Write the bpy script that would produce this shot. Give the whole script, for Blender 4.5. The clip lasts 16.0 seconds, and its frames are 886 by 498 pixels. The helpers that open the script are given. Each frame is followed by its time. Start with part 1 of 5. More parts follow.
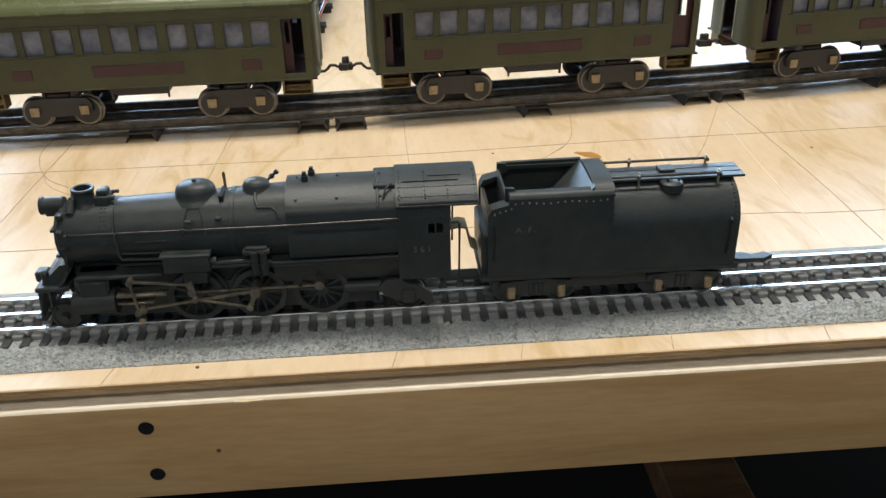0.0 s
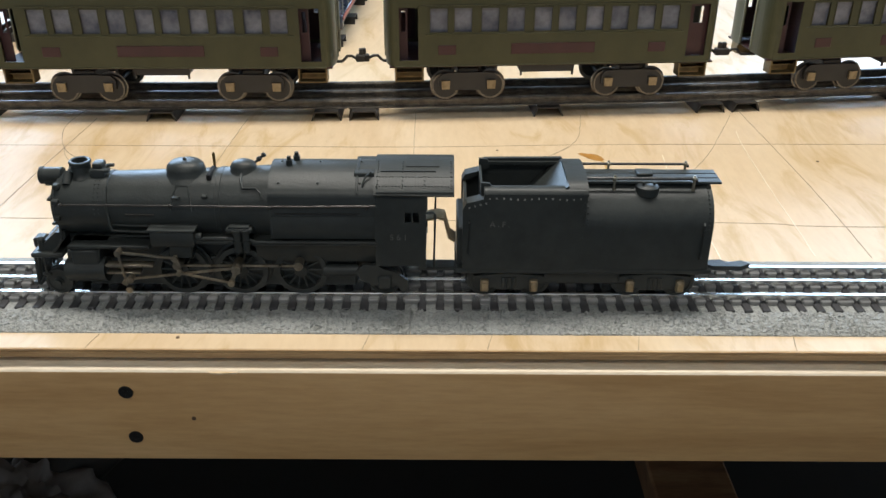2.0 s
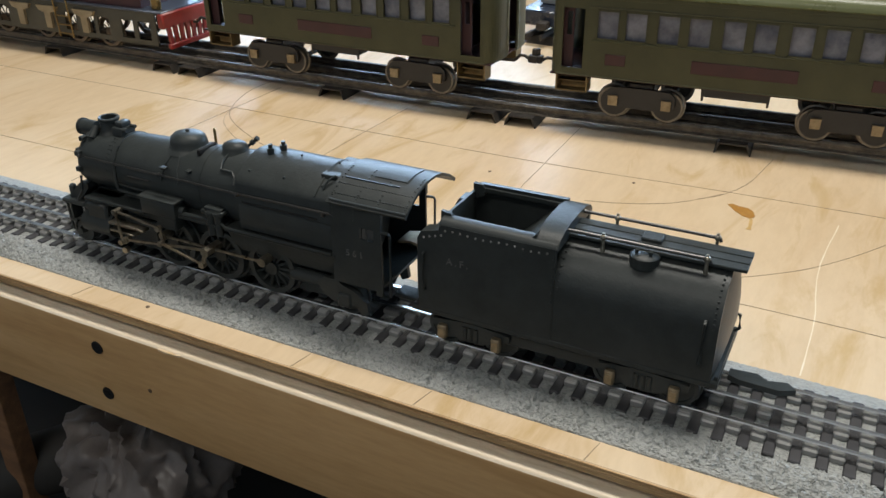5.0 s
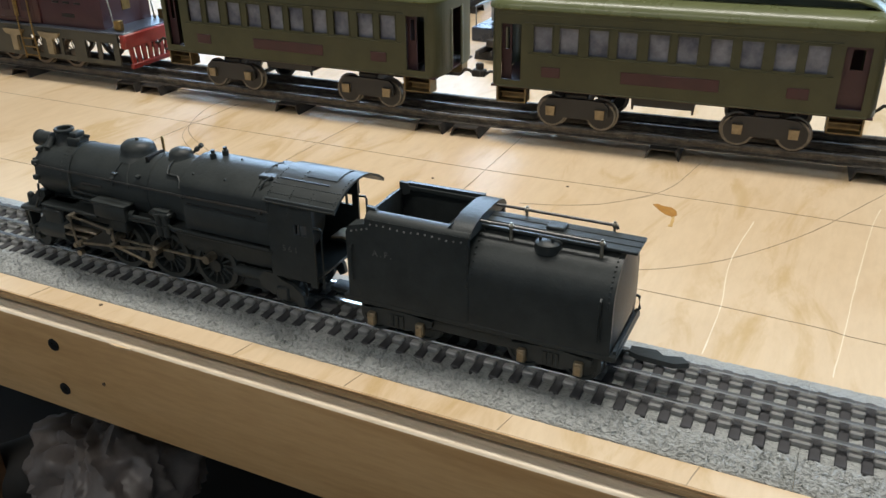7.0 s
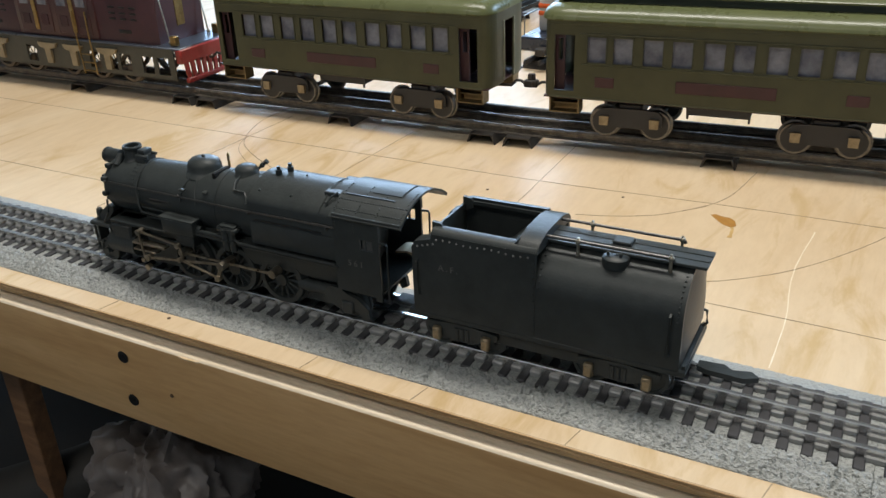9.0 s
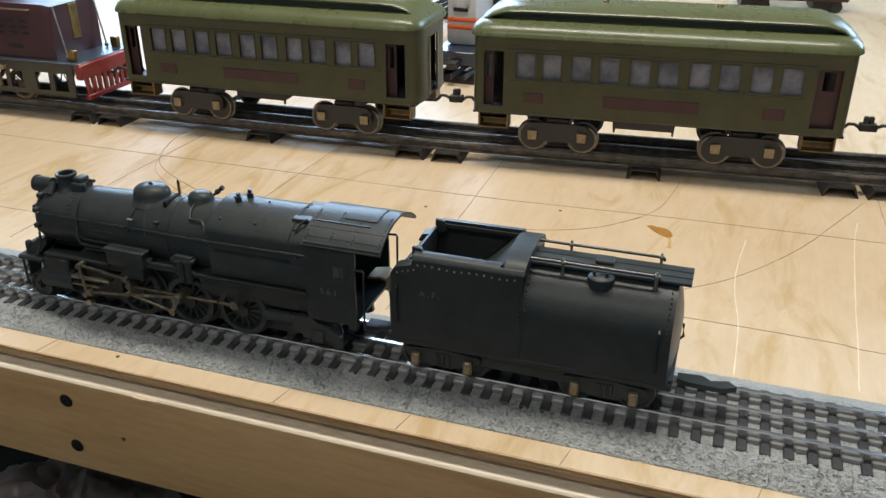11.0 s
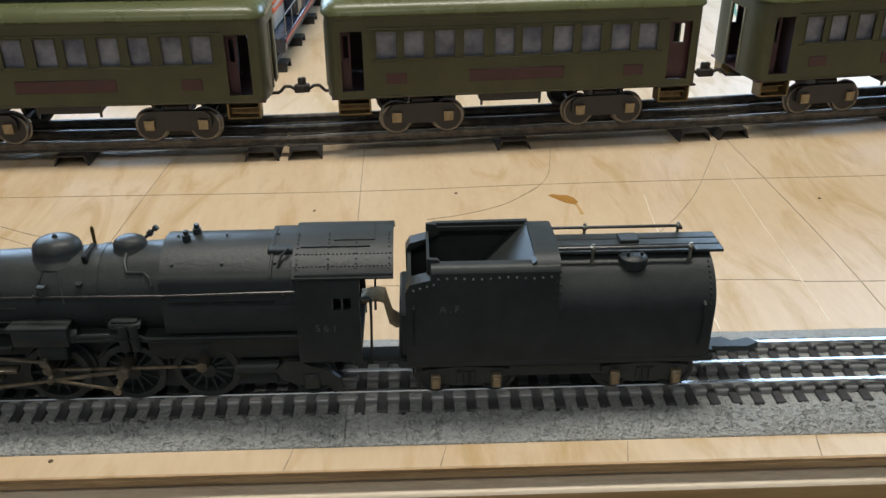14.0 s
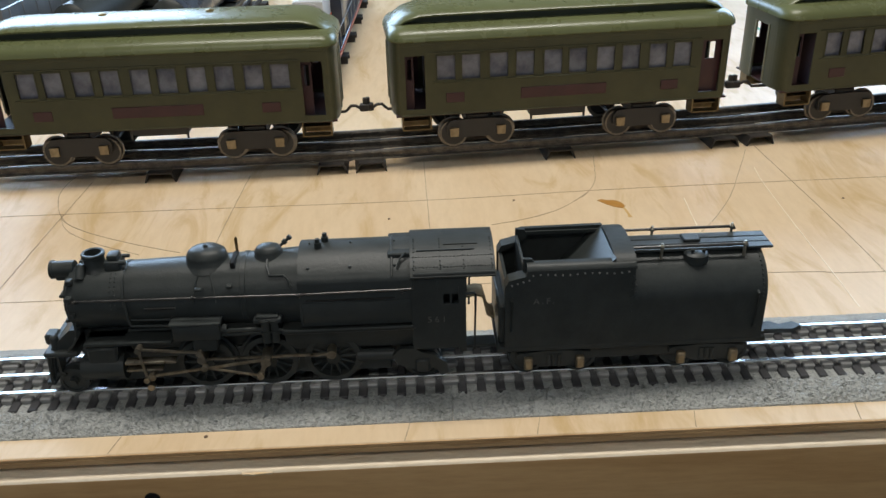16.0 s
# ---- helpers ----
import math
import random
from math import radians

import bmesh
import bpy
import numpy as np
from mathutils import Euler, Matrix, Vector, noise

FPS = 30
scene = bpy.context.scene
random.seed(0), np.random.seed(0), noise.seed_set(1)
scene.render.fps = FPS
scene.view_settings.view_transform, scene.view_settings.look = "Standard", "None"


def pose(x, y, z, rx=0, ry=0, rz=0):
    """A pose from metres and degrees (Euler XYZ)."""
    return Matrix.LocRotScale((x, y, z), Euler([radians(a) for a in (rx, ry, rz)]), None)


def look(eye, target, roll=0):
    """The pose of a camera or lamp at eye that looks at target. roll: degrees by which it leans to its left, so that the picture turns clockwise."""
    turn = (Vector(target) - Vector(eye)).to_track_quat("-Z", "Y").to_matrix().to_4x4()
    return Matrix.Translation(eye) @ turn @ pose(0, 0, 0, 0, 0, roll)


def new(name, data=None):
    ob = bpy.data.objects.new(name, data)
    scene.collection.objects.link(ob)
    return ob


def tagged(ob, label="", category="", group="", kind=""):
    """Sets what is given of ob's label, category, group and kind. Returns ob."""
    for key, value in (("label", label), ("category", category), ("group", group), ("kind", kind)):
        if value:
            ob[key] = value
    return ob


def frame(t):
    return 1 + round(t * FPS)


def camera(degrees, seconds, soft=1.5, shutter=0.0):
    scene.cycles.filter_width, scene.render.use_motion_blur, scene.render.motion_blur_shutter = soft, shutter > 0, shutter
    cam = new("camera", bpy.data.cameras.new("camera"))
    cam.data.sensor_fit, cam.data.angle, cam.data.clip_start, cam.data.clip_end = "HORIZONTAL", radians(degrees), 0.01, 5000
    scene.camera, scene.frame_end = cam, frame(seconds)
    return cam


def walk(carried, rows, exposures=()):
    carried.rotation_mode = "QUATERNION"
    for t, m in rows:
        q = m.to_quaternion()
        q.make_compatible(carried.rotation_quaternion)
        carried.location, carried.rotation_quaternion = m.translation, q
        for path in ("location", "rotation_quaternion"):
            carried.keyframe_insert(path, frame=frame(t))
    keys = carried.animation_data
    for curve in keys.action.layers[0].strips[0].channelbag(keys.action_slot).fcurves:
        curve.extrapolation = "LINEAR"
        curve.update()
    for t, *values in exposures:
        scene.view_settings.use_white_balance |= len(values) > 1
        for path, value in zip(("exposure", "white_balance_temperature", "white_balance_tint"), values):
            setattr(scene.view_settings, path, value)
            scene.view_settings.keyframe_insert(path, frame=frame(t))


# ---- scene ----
cam = camera(54.4, 16.0)
PATH = [
    (0, (-0.018, -0.433, 0.27), (0.088, 1.329, -0.672), -1.5),
    (0.5, (-0.014, -0.431, 0.268), (0.068, 1.329, -0.678), -2.0),
    (1, (-0.013, -0.426, 0.269), (0.041, 1.333, -0.681), -2.3),
    (1.5, (-0.004, -0.435, 0.275), (0.022, 1.325, -0.675), -1.4),
    (2, (0.02, -0.448, 0.273), (0.021, 1.313, -0.675), 0.3),
    (2.5, (0.046, -0.394, 0.258), (-0.089, 1.365, -0.684), -0.8),
    (3, (0.072, -0.33, 0.247), (-0.131, 1.428, -0.685), 1.9),
    (3.5, (0.105, -0.317, 0.251), (-0.366, 1.382, -0.693), 1.2),
    (4, (0.153, -0.321, 0.252), (-0.582, 1.274, -0.704), -0.0),
    (4.2, (0.167, -0.322, 0.253), (-0.619, 1.25, -0.7), 0.1),
    (6.3, (0.239, -0.353, 0.253), (-0.568, 1.227, -0.671), -0.7),
    (6.5, (0.244, -0.353, 0.254), (-0.557, 1.238, -0.656), -0.8),
    (7, (0.246, -0.355, 0.256), (-0.533, 1.252, -0.645), -0.8),
    (7.5, (0.245, -0.357, 0.258), (-0.551, 1.241, -0.643), -1.7),
    (8, (0.251, -0.357, 0.262), (-0.573, 1.229, -0.635), -2.3),
    (8.5, (0.25, -0.36, 0.262), (-0.601, 1.216, -0.628), -2.4),
    (8.7, (0.244, -0.361, 0.262), (-0.614, 1.211, -0.627), -2.3),
    (10.8, (0.189, -0.374, 0.27), (-0.504, 1.285, -0.606), -1.1),
    (11, (0.18, -0.376, 0.27), (-0.404, 1.321, -0.613), -0.1),
    (11.5, (0.156, -0.372, 0.265), (-0.228, 1.378, -0.625), 0.2),
    (12, (0.123, -0.362, 0.267), (-0.15, 1.405, -0.63), -0.2),
    (12.5, (0.111, -0.357, 0.272), (-0.114, 1.413, -0.632), -0.8),
    (13, (0.106, -0.335, 0.274), (-0.148, 1.428, -0.635), -1.4),
    (13.5, (0.071, -0.331, 0.264), (-0.084, 1.438, -0.656), -1.3),
    (14, (0.037, -0.348, 0.261), (0.095, 1.421, -0.67), -0.3),
    (14.5, (0.023, -0.386, 0.281), (0.114, 1.38, -0.654), -0.2),
    (15, (0.018, -0.404, 0.291), (0.084, 1.365, -0.639), -0.4),
    (15.5, (0.013, -0.406, 0.296), (0.068, 1.368, -0.626), -0.7),
    (16, (-0.011, -0.407, 0.293), (0.038, 1.365, -0.631), -1.6),
]
EXPOSURES = [(0, 0.17), (2.5, 0.15), (3.5, -0.15), (7, -0.05), (11, -0.07), (13.0, -0.13), (14, -0.28), (16, -0.23)]
walk(cam, [(t, look(eye, target, roll)) for t, eye, target, roll in PATH], EXPOSURES)

# ---- light ----
world = bpy.data.worlds.new("world")
scene.world = world
world.use_nodes = True
_bg = world.node_tree.nodes["Background"]
_sky = world.node_tree.nodes.new("ShaderNodeTexSky")
_sky.sky_type, _sky.sun_disc = "NISHITA", False
_sky.sun_elevation, _sky.sun_rotation = radians(40), radians(-20)
world.node_tree.links.new(_sky.outputs[0], _bg.inputs[0])
_bg.inputs[1].default_value = 0.12


def area_lamp(name, at, target, sx, sy, power, colour):
    d = bpy.data.lights.new(name, "AREA")
    d.shape, d.size, d.size_y, d.energy, d.color = "RECTANGLE", sx, sy, power, colour
    ob = new(name, d)
    ob.matrix_world = look(at, target)
    return ob


area_lamp("window_daylight", (-1.45, 2.36, 1.06), (-0.5, 0.0, 0.20), 1.50, 1.12, 64, (0.48, 0.71, 1.0))
area_lamp("window_daylight", (1.75, 2.36, 1.06), (0.6, 0.0, 0.20), 1.40, 1.12, 60, (0.48, 0.71, 1.0))
area_lamp("ceiling_panel_light", (0.05, 0.28, 1.64), (0.05, 0.28, 0), 1.25, 0.26, 29.5, (1.0, 0.955, 0.88))
# unseen fill lamp, added to lift the dark sides facing the camera
area_lamp("rear_fill_light", (-0.2, -1.35, 1.64), (-0.2, -1.35, 0), 1.25, 0.26, 11.5, (1.0, 0.96, 0.90))

# ---- small building kit ----
RND = random.Random(7)


def bm_new():
    return bmesh.new()


def add_box(bm, x0, x1, y0, y1, z0, z1, bevel=0.0, seg=1, m=None):
    r = bmesh.ops.create_cube(bm, size=1.0)
    vs = r["verts"]
    bmesh.ops.scale(bm, verts=vs, vec=(x1 - x0, y1 - y0, z1 - z0))
    bmesh.ops.translate(bm, verts=vs, vec=((x0 + x1) / 2, (y0 + y1) / 2, (z0 + z1) / 2))
    if m is not None:
        bmesh.ops.transform(bm, matrix=m, verts=vs)
    if bevel > 0:
        es = list({e for v in vs for e in v.link_edges})
        bmesh.ops.bevel(bm, geom=es, offset=bevel, segments=seg, profile=0.5, affect="EDGES")
    return bm


def add_rod(bm, a, b, r, r2=None, seg=12, caps=True):
    """A straight round bar from a to b."""
    a, b = Vector(a), Vector(b)
    d = b - a
    m = Matrix.Translation((a + b) / 2) @ d.to_track_quat("Z", "Y").to_matrix().to_4x4()
    bmesh.ops.create_cone(bm, cap_ends=caps, segments=seg, radius1=r, radius2=r if r2 is None else r2, depth=d.length, matrix=m)
    return bm


def add_ball(bm, c, r, sx=1, sy=1, sz=1, u=14, v=8):
    m = Matrix.Translation(c) @ Matrix.Diagonal((sx, sy, sz, 1))
    bmesh.ops.create_uvsphere(bm, u_segments=u, v_segments=v, radius=r, matrix=m)
    return bm


def add_tube(bm, pts, r, seg=8):
    """A bent round wire through the points."""
    pts = [Vector(p) for p in pts]
    rings = []
    for i, p in enumerate(pts):
        d = (pts[min(i + 1, len(pts) - 1)] - pts[max(i - 1, 0)]).normalized()
        q = d.to_track_quat("Z", "Y")
        rings.append([bm.verts.new(p + q @ Vector((r * math.cos(2 * math.pi * k / seg), r * math.sin(2 * math.pi * k / seg), 0))) for k in range(seg)])
    for a, b in zip(rings, rings[1:]):
        for k in range(seg):
            bm.faces.new((a[k], a[(k + 1) % seg], b[(k + 1) % seg], b[k]))
    bm.faces.new(rings[0][::-1])
    bm.faces.new(rings[-1])
    return bm


def add_prism(bm, poly, axis, a, b):
    """A flat outline pushed from a to b along an axis; the outline is in the two other axes, in their order."""
    def P(u, v, w):
        return {"x": (w, u, v), "y": (u, w, v), "z": (u, v, w)}[axis]
    lo = [bm.verts.new(P(u, v, a)) for u, v in poly]
    hi = [bm.verts.new(P(u, v, b)) for u, v in poly]
    n = len(poly)
    bm.faces.new(lo)
    bm.faces.new(hi[::-1])
    for k in range(n):
        bm.faces.new((lo[k], hi[k], hi[(k + 1) % n], lo[(k + 1) % n]))
    return bm


def add_lathe(bm, profile, centre, axis="z", seg=24):
    """A turned body: profile of (radius, height) along the axis."""
    c = Vector(centre)
    rings = []
    for r, h in profile:
        ring = []
        for k in range(seg):
            u, v = r * math.cos(2 * math.pi * k / seg), r * math.sin(2 * math.pi * k / seg)
            o = {"z": (u, v, h), "x": (h, u, v), "y": (u, h, v)}[axis]
            ring.append(bm.verts.new(c + Vector(o)))
        rings.append(ring)
    for a, b in zip(rings, rings[1:]):
        for k in range(seg):
            bm.faces.new((a[k], a[(k + 1) % seg], b[(k + 1) % seg], b[k]))
    closed = profile[0] == profile[-1]
    if profile[0][0] > 1e-5 and not closed:
        bm.faces.new(rings[0][::-1])
    if profile[-1][0] > 1e-5 and not closed:
        bm.faces.new(rings[-1])
    return bm


def bevel_all(bm, w, seg=1, angle=40):
    es = [e for e in bm.edges if len(e.link_faces) == 2 and e.calc_face_angle(0) > radians(angle)]
    bmesh.ops.bevel(bm, geom=es, offset=w, segments=seg, profile=0.5, affect="EDGES", clamp_overlap=True)
    return bm


def finish(bm, name, mat, smooth=40):
    bmesh.ops.remove_doubles(bm, verts=bm.verts, dist=1e-6)
    bmesh.ops.recalc_face_normals(bm, faces=bm.faces)
    me = bpy.data.meshes.new(name)
    if smooth:
        for fc in bm.faces:
            fc.smooth = True
        for e in bm.edges:
            if len(e.link_faces) != 2 or e.calc_face_angle(0) > radians(smooth):
                e.smooth = False
    bm.to_mesh(me)
    bm.free()
    for k in (mat if isinstance(mat, (list, tuple)) else [mat]):
        me.materials.append(k)
    return me


def part(name, bm, mat, parent=None, label="", at=None, smooth=40):
    """Links a bmesh as one mesh object under a thing or a part."""
    ob = new(name, finish(bm, name, mat, smooth))
    if parent is not None:
        ob.parent = parent
    if at is not None:
        ob.matrix_basis = at
    return tagged(ob, label) if label else ob


def share(name, mesh, parent, m, label=""):
    ob = new(name, mesh)
    ob.parent = parent
    ob.matrix_basis = m
    return tagged(ob, label) if label else ob


def thing(name, label, category, at, group="", kind=""):
    ob = new(name)
    ob.empty_display_size = 0.02
    ob.matrix_basis = at
    return tagged(ob, label, category, group, kind)


# ---- materials ----
def mat_new(name):
    m = bpy.data.materials.new(name)
    m.use_nodes = True
    return m, m.node_tree.nodes, m.node_tree.links, m.node_tree.nodes["Principled BSDF"]


def ramp(nodes, stops):
    r = nodes.new("ShaderNodeValToRGB")
    while len(r.color_ramp.elements) < len(stops):
        r.color_ramp.elements.new(0.5)
    for e, (p, c) in zip(r.color_ramp.elements, stops):
        e.position, e.color = p, (*c, 1)
    return r


def tex(nodes, links, scale, detail=4, rough=0.6, stretch=(1, 1, 1), space="Object", distortion=0.0):
    co = nodes.new("ShaderNodeTexCoord")
    mp = nodes.new("ShaderNodeMapping")
    mp.inputs["Scale"].default_value = stretch
    n = nodes.new("ShaderNodeTexNoise")
    n.inputs["Scale"].default_value, n.inputs["Detail"].default_value, n.inputs["Roughness"].default_value = scale, detail, rough
    n.inputs["Distortion"].default_value = distortion
    links.new(co.outputs[space], mp.inputs[0])
    links.new(mp.outputs[0], n.inputs["Vector"])
    return n


def paint(name, base, dark, scale=60, rough=0.5, metal=0.0, bump=0.15, bscale=500, bdist=0.0004, spec=0.5, wear=None, wear_at=0.72, coat=0.0, wscale=3.1):
    """A painted, cast or plated surface: two-tone mottling, fine grain and chipped spots."""
    m, N, L, B = mat_new(name)
    a = tex(N, L, scale, 5, 0.65)
    r = ramp(N, [(0.3, dark), (0.7, base)])
    L.new(a.outputs["Fac"], r.inputs[0])
    col = r.outputs[0]
    if wear:
        w = tex(N, L, scale * wscale, 6, 0.75)
        wr = ramp(N, [(wear_at, (0, 0, 0)), (wear_at + 0.05, (1, 1, 1))])
        L.new(w.outputs["Fac"], wr.inputs[0])
        mx = N.new("ShaderNodeMix")
        mx.data_type = "RGBA"
        L.new(wr.outputs[0], mx.inputs[0])
        L.new(col, mx.inputs[6])
        mx.inputs[7].default_value = (*wear, 1)
        col = mx.outputs[2]
    L.new(col, B.inputs["Base Color"])
    rr = N.new("ShaderNodeMapRange")
    rr.inputs[3].default_value, rr.inputs[4].default_value = max(0.05, rough - 0.1), min(1, rough + 0.12)
    L.new(a.outputs["Fac"], rr.inputs[0])
    L.new(rr.outputs[0], B.inputs["Roughness"])
    B.inputs["Metallic"].default_value = metal
    B.inputs["Specular IOR Level"].default_value = spec
    B.inputs["Coat Weight"].default_value = coat
    if bump:
        g = tex(N, L, bscale, 4, 0.6)
        b = N.new("ShaderNodeBump")
        b.inputs["Strength"].default_value, b.inputs["Distance"].default_value = bump, bdist
        L.new(g.outputs["Fac"], b.inputs["Height"])
        L.new(b.outputs[0], B.inputs["Normal"])
    return m


def wood(name, light, mid, dark, stretch, scale=9, rough=0.45, streak=None, streak_stretch=None, coat=0.0, contrast=(0.3, 0.55, 0.75), spec=0.5, fine=1.0, swirl=0.5):
    """Sawn or rotary-cut timber: long grain bands with fine fibres and darker streaks."""
    m, N, L, B = mat_new(name)
    a = tex(N, L, scale, 6, 0.62, stretch, distortion=0.6)
    r = ramp(N, [(contrast[0], dark), (contrast[1], mid), (contrast[2], light)])
    L.new(a.outputs["Fac"], r.inputs[0])
    fine_mix = fine
    fine = tex(N, L, scale * 12, 5, 0.7, stretch)
    mx = N.new("ShaderNodeMix")
    mx.data_type, mx.blend_type = "RGBA", "MULTIPLY"
    fr = ramp(N, [(0.3, (0.80, 0.76, 0.70)), (0.6, (1, 1, 1))])
    L.new(fine.outputs["Fac"], fr.inputs[0])
    mx.inputs[0].default_value = fine_mix
    L.new(r.outputs[0], mx.inputs[6])
    L.new(fr.outputs[0], mx.inputs[7])
    col = mx.outputs[2]
    if streak:
        s = tex(N, L, scale * 0.9, 5, 0.62, streak_stretch or stretch, distortion=swirl)
        sr = ramp(N, [(0.52, (0, 0, 0)), (0.68, (0.66, 0.66, 0.66))])
        L.new(s.outputs["Fac"], sr.inputs[0])
        m2 = N.new("ShaderNodeMix")
        m2.data_type = "RGBA"
        L.new(sr.outputs[0], m2.inputs[0])
        L.new(col, m2.inputs[6])
        m2.inputs[7].default_value = (*streak, 1)
        col = m2.outputs[2]
    L.new(col, B.inputs["Base Color"])
    B.inputs["Roughness"].default_value = rough
    B.inputs["Coat Weight"].default_value = coat
    B.inputs["Coat Roughness"].default_value = 0.25
    B.inputs["Specular IOR Level"].default_value = spec
    b = N.new("ShaderNodeBump")
    b.inputs["Strength"].default_value, b.inputs["Distance"].default_value = 0.12, 0.0006
    L.new(fine.outputs["Fac"], b.inputs["Height"])
    L.new(b.outputs[0], B.inputs["Normal"])
    return m


PLY = wood("plywood_face", (0.72, 0.575, 0.395), (0.685, 0.53, 0.35), (0.60, 0.43, 0.25), (2.2, 0.5, 1), 5, 0.46, streak=(0.50, 0.335, 0.14), streak_stretch=(5.5, 1.3, 1), contrast=(0.22, 0.46, 0.7), spec=0.3, fine=0.4, swirl=1.6)
PLY_EDGE = wood("plywood_edge", (0.66, 0.45, 0.24), (0.55, 0.36, 0.18), (0.33, 0.19, 0.08), (1.2, 1, 20), 16, 0.7)
PINE = wood("pine_board", (0.64, 0.41, 0.195), (0.58, 0.355, 0.155), (0.46, 0.262, 0.10), (0.7, 4, 6), 5, 0.5, contrast=(0.28, 0.5, 0.72), fine=0.6)


def ballast():
    """Moulded plastic ballast: raised grains in relief, with crevice shade painted darker between them."""
    m, N, L, B = mat_new("grey_ballast_plastic")
    a = tex(N, L, 720, 1, 0.4, (0.75, 1.0, 1.0), distortion=0.8)
    # low spots of the relief get a darker tone, as painted shade
    r = ramp(N, [(0.33, (0.27, 0.283, 0.275)), (0.46, (0.36, 0.375, 0.365)), (0.65, (0.41, 0.425, 0.415))])
    L.new(a.outputs["Fac"], r.inputs[0])
    big = tex(N, L, 30, 3, 0.6)
    br = ramp(N, [(0.3, (0.86, 0.86, 0.84)), (0.7, (1, 1, 1))])
    L.new(big.outputs["Fac"], br.inputs[0])
    mx = N.new("ShaderNodeMix")
    mx.data_type, mx.blend_type = "RGBA", "MULTIPLY"
    mx.inputs[0].default_value = 1.0
    L.new(r.outputs[0], mx.inputs[6])
    L.new(br.outputs[0], mx.inputs[7])
    L.new(mx.outputs[2], B.inputs["Base Color"])
    B.inputs["Roughness"].default_value = 0.42
    b = N.new("ShaderNodeBump")
    b.inputs["Strength"].default_value, b.inputs["Distance"].default_value = 1.0, 0.0016
    L.new(a.outputs["Fac"], b.inputs["Height"])
    L.new(b.outputs[0], B.inputs["Normal"])
    return m


BALLAST = ballast()
TIE = paint("black_tie_plastic", (0.048, 0.048, 0.052), (0.03, 0.03, 0.033), 120, 0.5)
RAIL = paint("nickel_rail", (0.76, 0.75, 0.73), (0.68, 0.67, 0.65), 40, 0.22, 1.0, 0.0)
RAIL_BASE = paint("grey_rail_web", (0.34, 0.34, 0.33), (0.25, 0.25, 0.245), 90, 0.45, 0.3, 0.05)
BLACK = paint("cast_black_enamel", (0.042, 0.0475, 0.0465), (0.028, 0.0325, 0.032), 70, 0.39, 0.0, 0.35, 420, 0.0005, 0.25, wear=(0.11, 0.115, 0.115), wear_at=0.70, wscale=5)
STEEL = paint("nickel_rods", (0.50, 0.45, 0.36), (0.22, 0.195, 0.15), 260, 0.3, 0.9, 0.1)
BRASS = paint("tarnished_brass", (0.40, 0.28, 0.12), (0.20, 0.135, 0.055), 130, 0.35, 1.0, 0.08)
GREEN = paint("olive_green_enamel", (0.080, 0.080, 0.042), (0.060, 0.060, 0.032), 35, 0.42, 0.0, 0.12, 160, 0.0006, 0.3, wear=(0.34, 0.34, 0.26), wear_at=0.725, wscale=7)
ROOF = paint("pea_green_roof_enamel", (0.122, 0.136, 0.060), (0.10, 0.112, 0.050), 30, 0.27, 0.0, 0.15, 130, 0.0007, 0.4, wear=(0.5, 0.52, 0.4), wear_at=0.745, wscale=6)
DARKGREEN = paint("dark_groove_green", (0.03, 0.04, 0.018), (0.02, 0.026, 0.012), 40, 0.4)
MAROON = paint("maroon_enamel", (0.062, 0.021, 0.023), (0.043, 0.015, 0.017), 60, 0.4, wear=(0.2, 0.1, 0.06), wear_at=0.76)
IRON = paint("blackened_tinplate", (0.062, 0.056, 0.050), (0.026, 0.024, 0.023), 90, 0.58, 0.0, 0.15, spec=0.3, wear=(0.17, 0.14, 0.10), wear_at=0.64)
RAIL_OLD = paint("worn_tinplate_rail", (0.19, 0.165, 0.135), (0.055, 0.049, 0.043), 110, 0.55, 0.2, 0.2, spec=0.35, wear=(0.34, 0.28, 0.21), wear_at=0.62)
BRASSY = paint("dull_brass_box", (0.40, 0.33, 0.22), (0.20, 0.155, 0.095), 160, 0.45, 0.7)

# ---- the layout table ----
TOP_X0, TOP_X1, TOP_Y0, TOP_Y1 = -1.35, 1.35, -0.0578, 2.05
FLOOR_Z = -0.86

table = thing("layout_table", "unpainted plywood layout table with pine edge board", "table", pose(0, 0, FLOOR_Z))
UP = pose(0, 0, -FLOOR_Z)
b = bm_new()
add_box(b, TOP_X0, TOP_X1, TOP_Y0, TOP_Y1, -0.0056, 0.0, 0.0006)
plysheet = part("plywood_top", b, [PLY], table, "pale plywood sheet with pencil lines and stains", UP)
b = bm_new()
for k, (za, zb) in enumerate(((-0.0054, -0.0038), (-0.0036, -0.0021), (-0.0019, -0.0004))):
    add_box(b, TOP_X0, TOP_X1, TOP_Y0 - 0.0006 - 0.0004 * (k % 2), TOP_Y0 + 0.002, za, zb)
part("plywood_edge", b, PLY_EDGE, table, "layered plywood edge with splinters", UP)
b = bm_new()
add_box(b, TOP_X0, TOP_X1, -0.0632, -0.0430, -0.0745, -0.0120, 0.0012, 2)
edge_b = bm_new()
add_box(edge_b, TOP_X0 + 0.01, TOP_X1 - 0.01, -0.0428, -0.0405, -0.0740, -0.0057, 0.0005)
part("frame_batten", edge_b, PINE, table, "pine frame batten behind the edge board", UP)
fascia = part("edge_board", b, PINE, table, "smooth pine edge board held by black screws", UP)
b = bm_new()
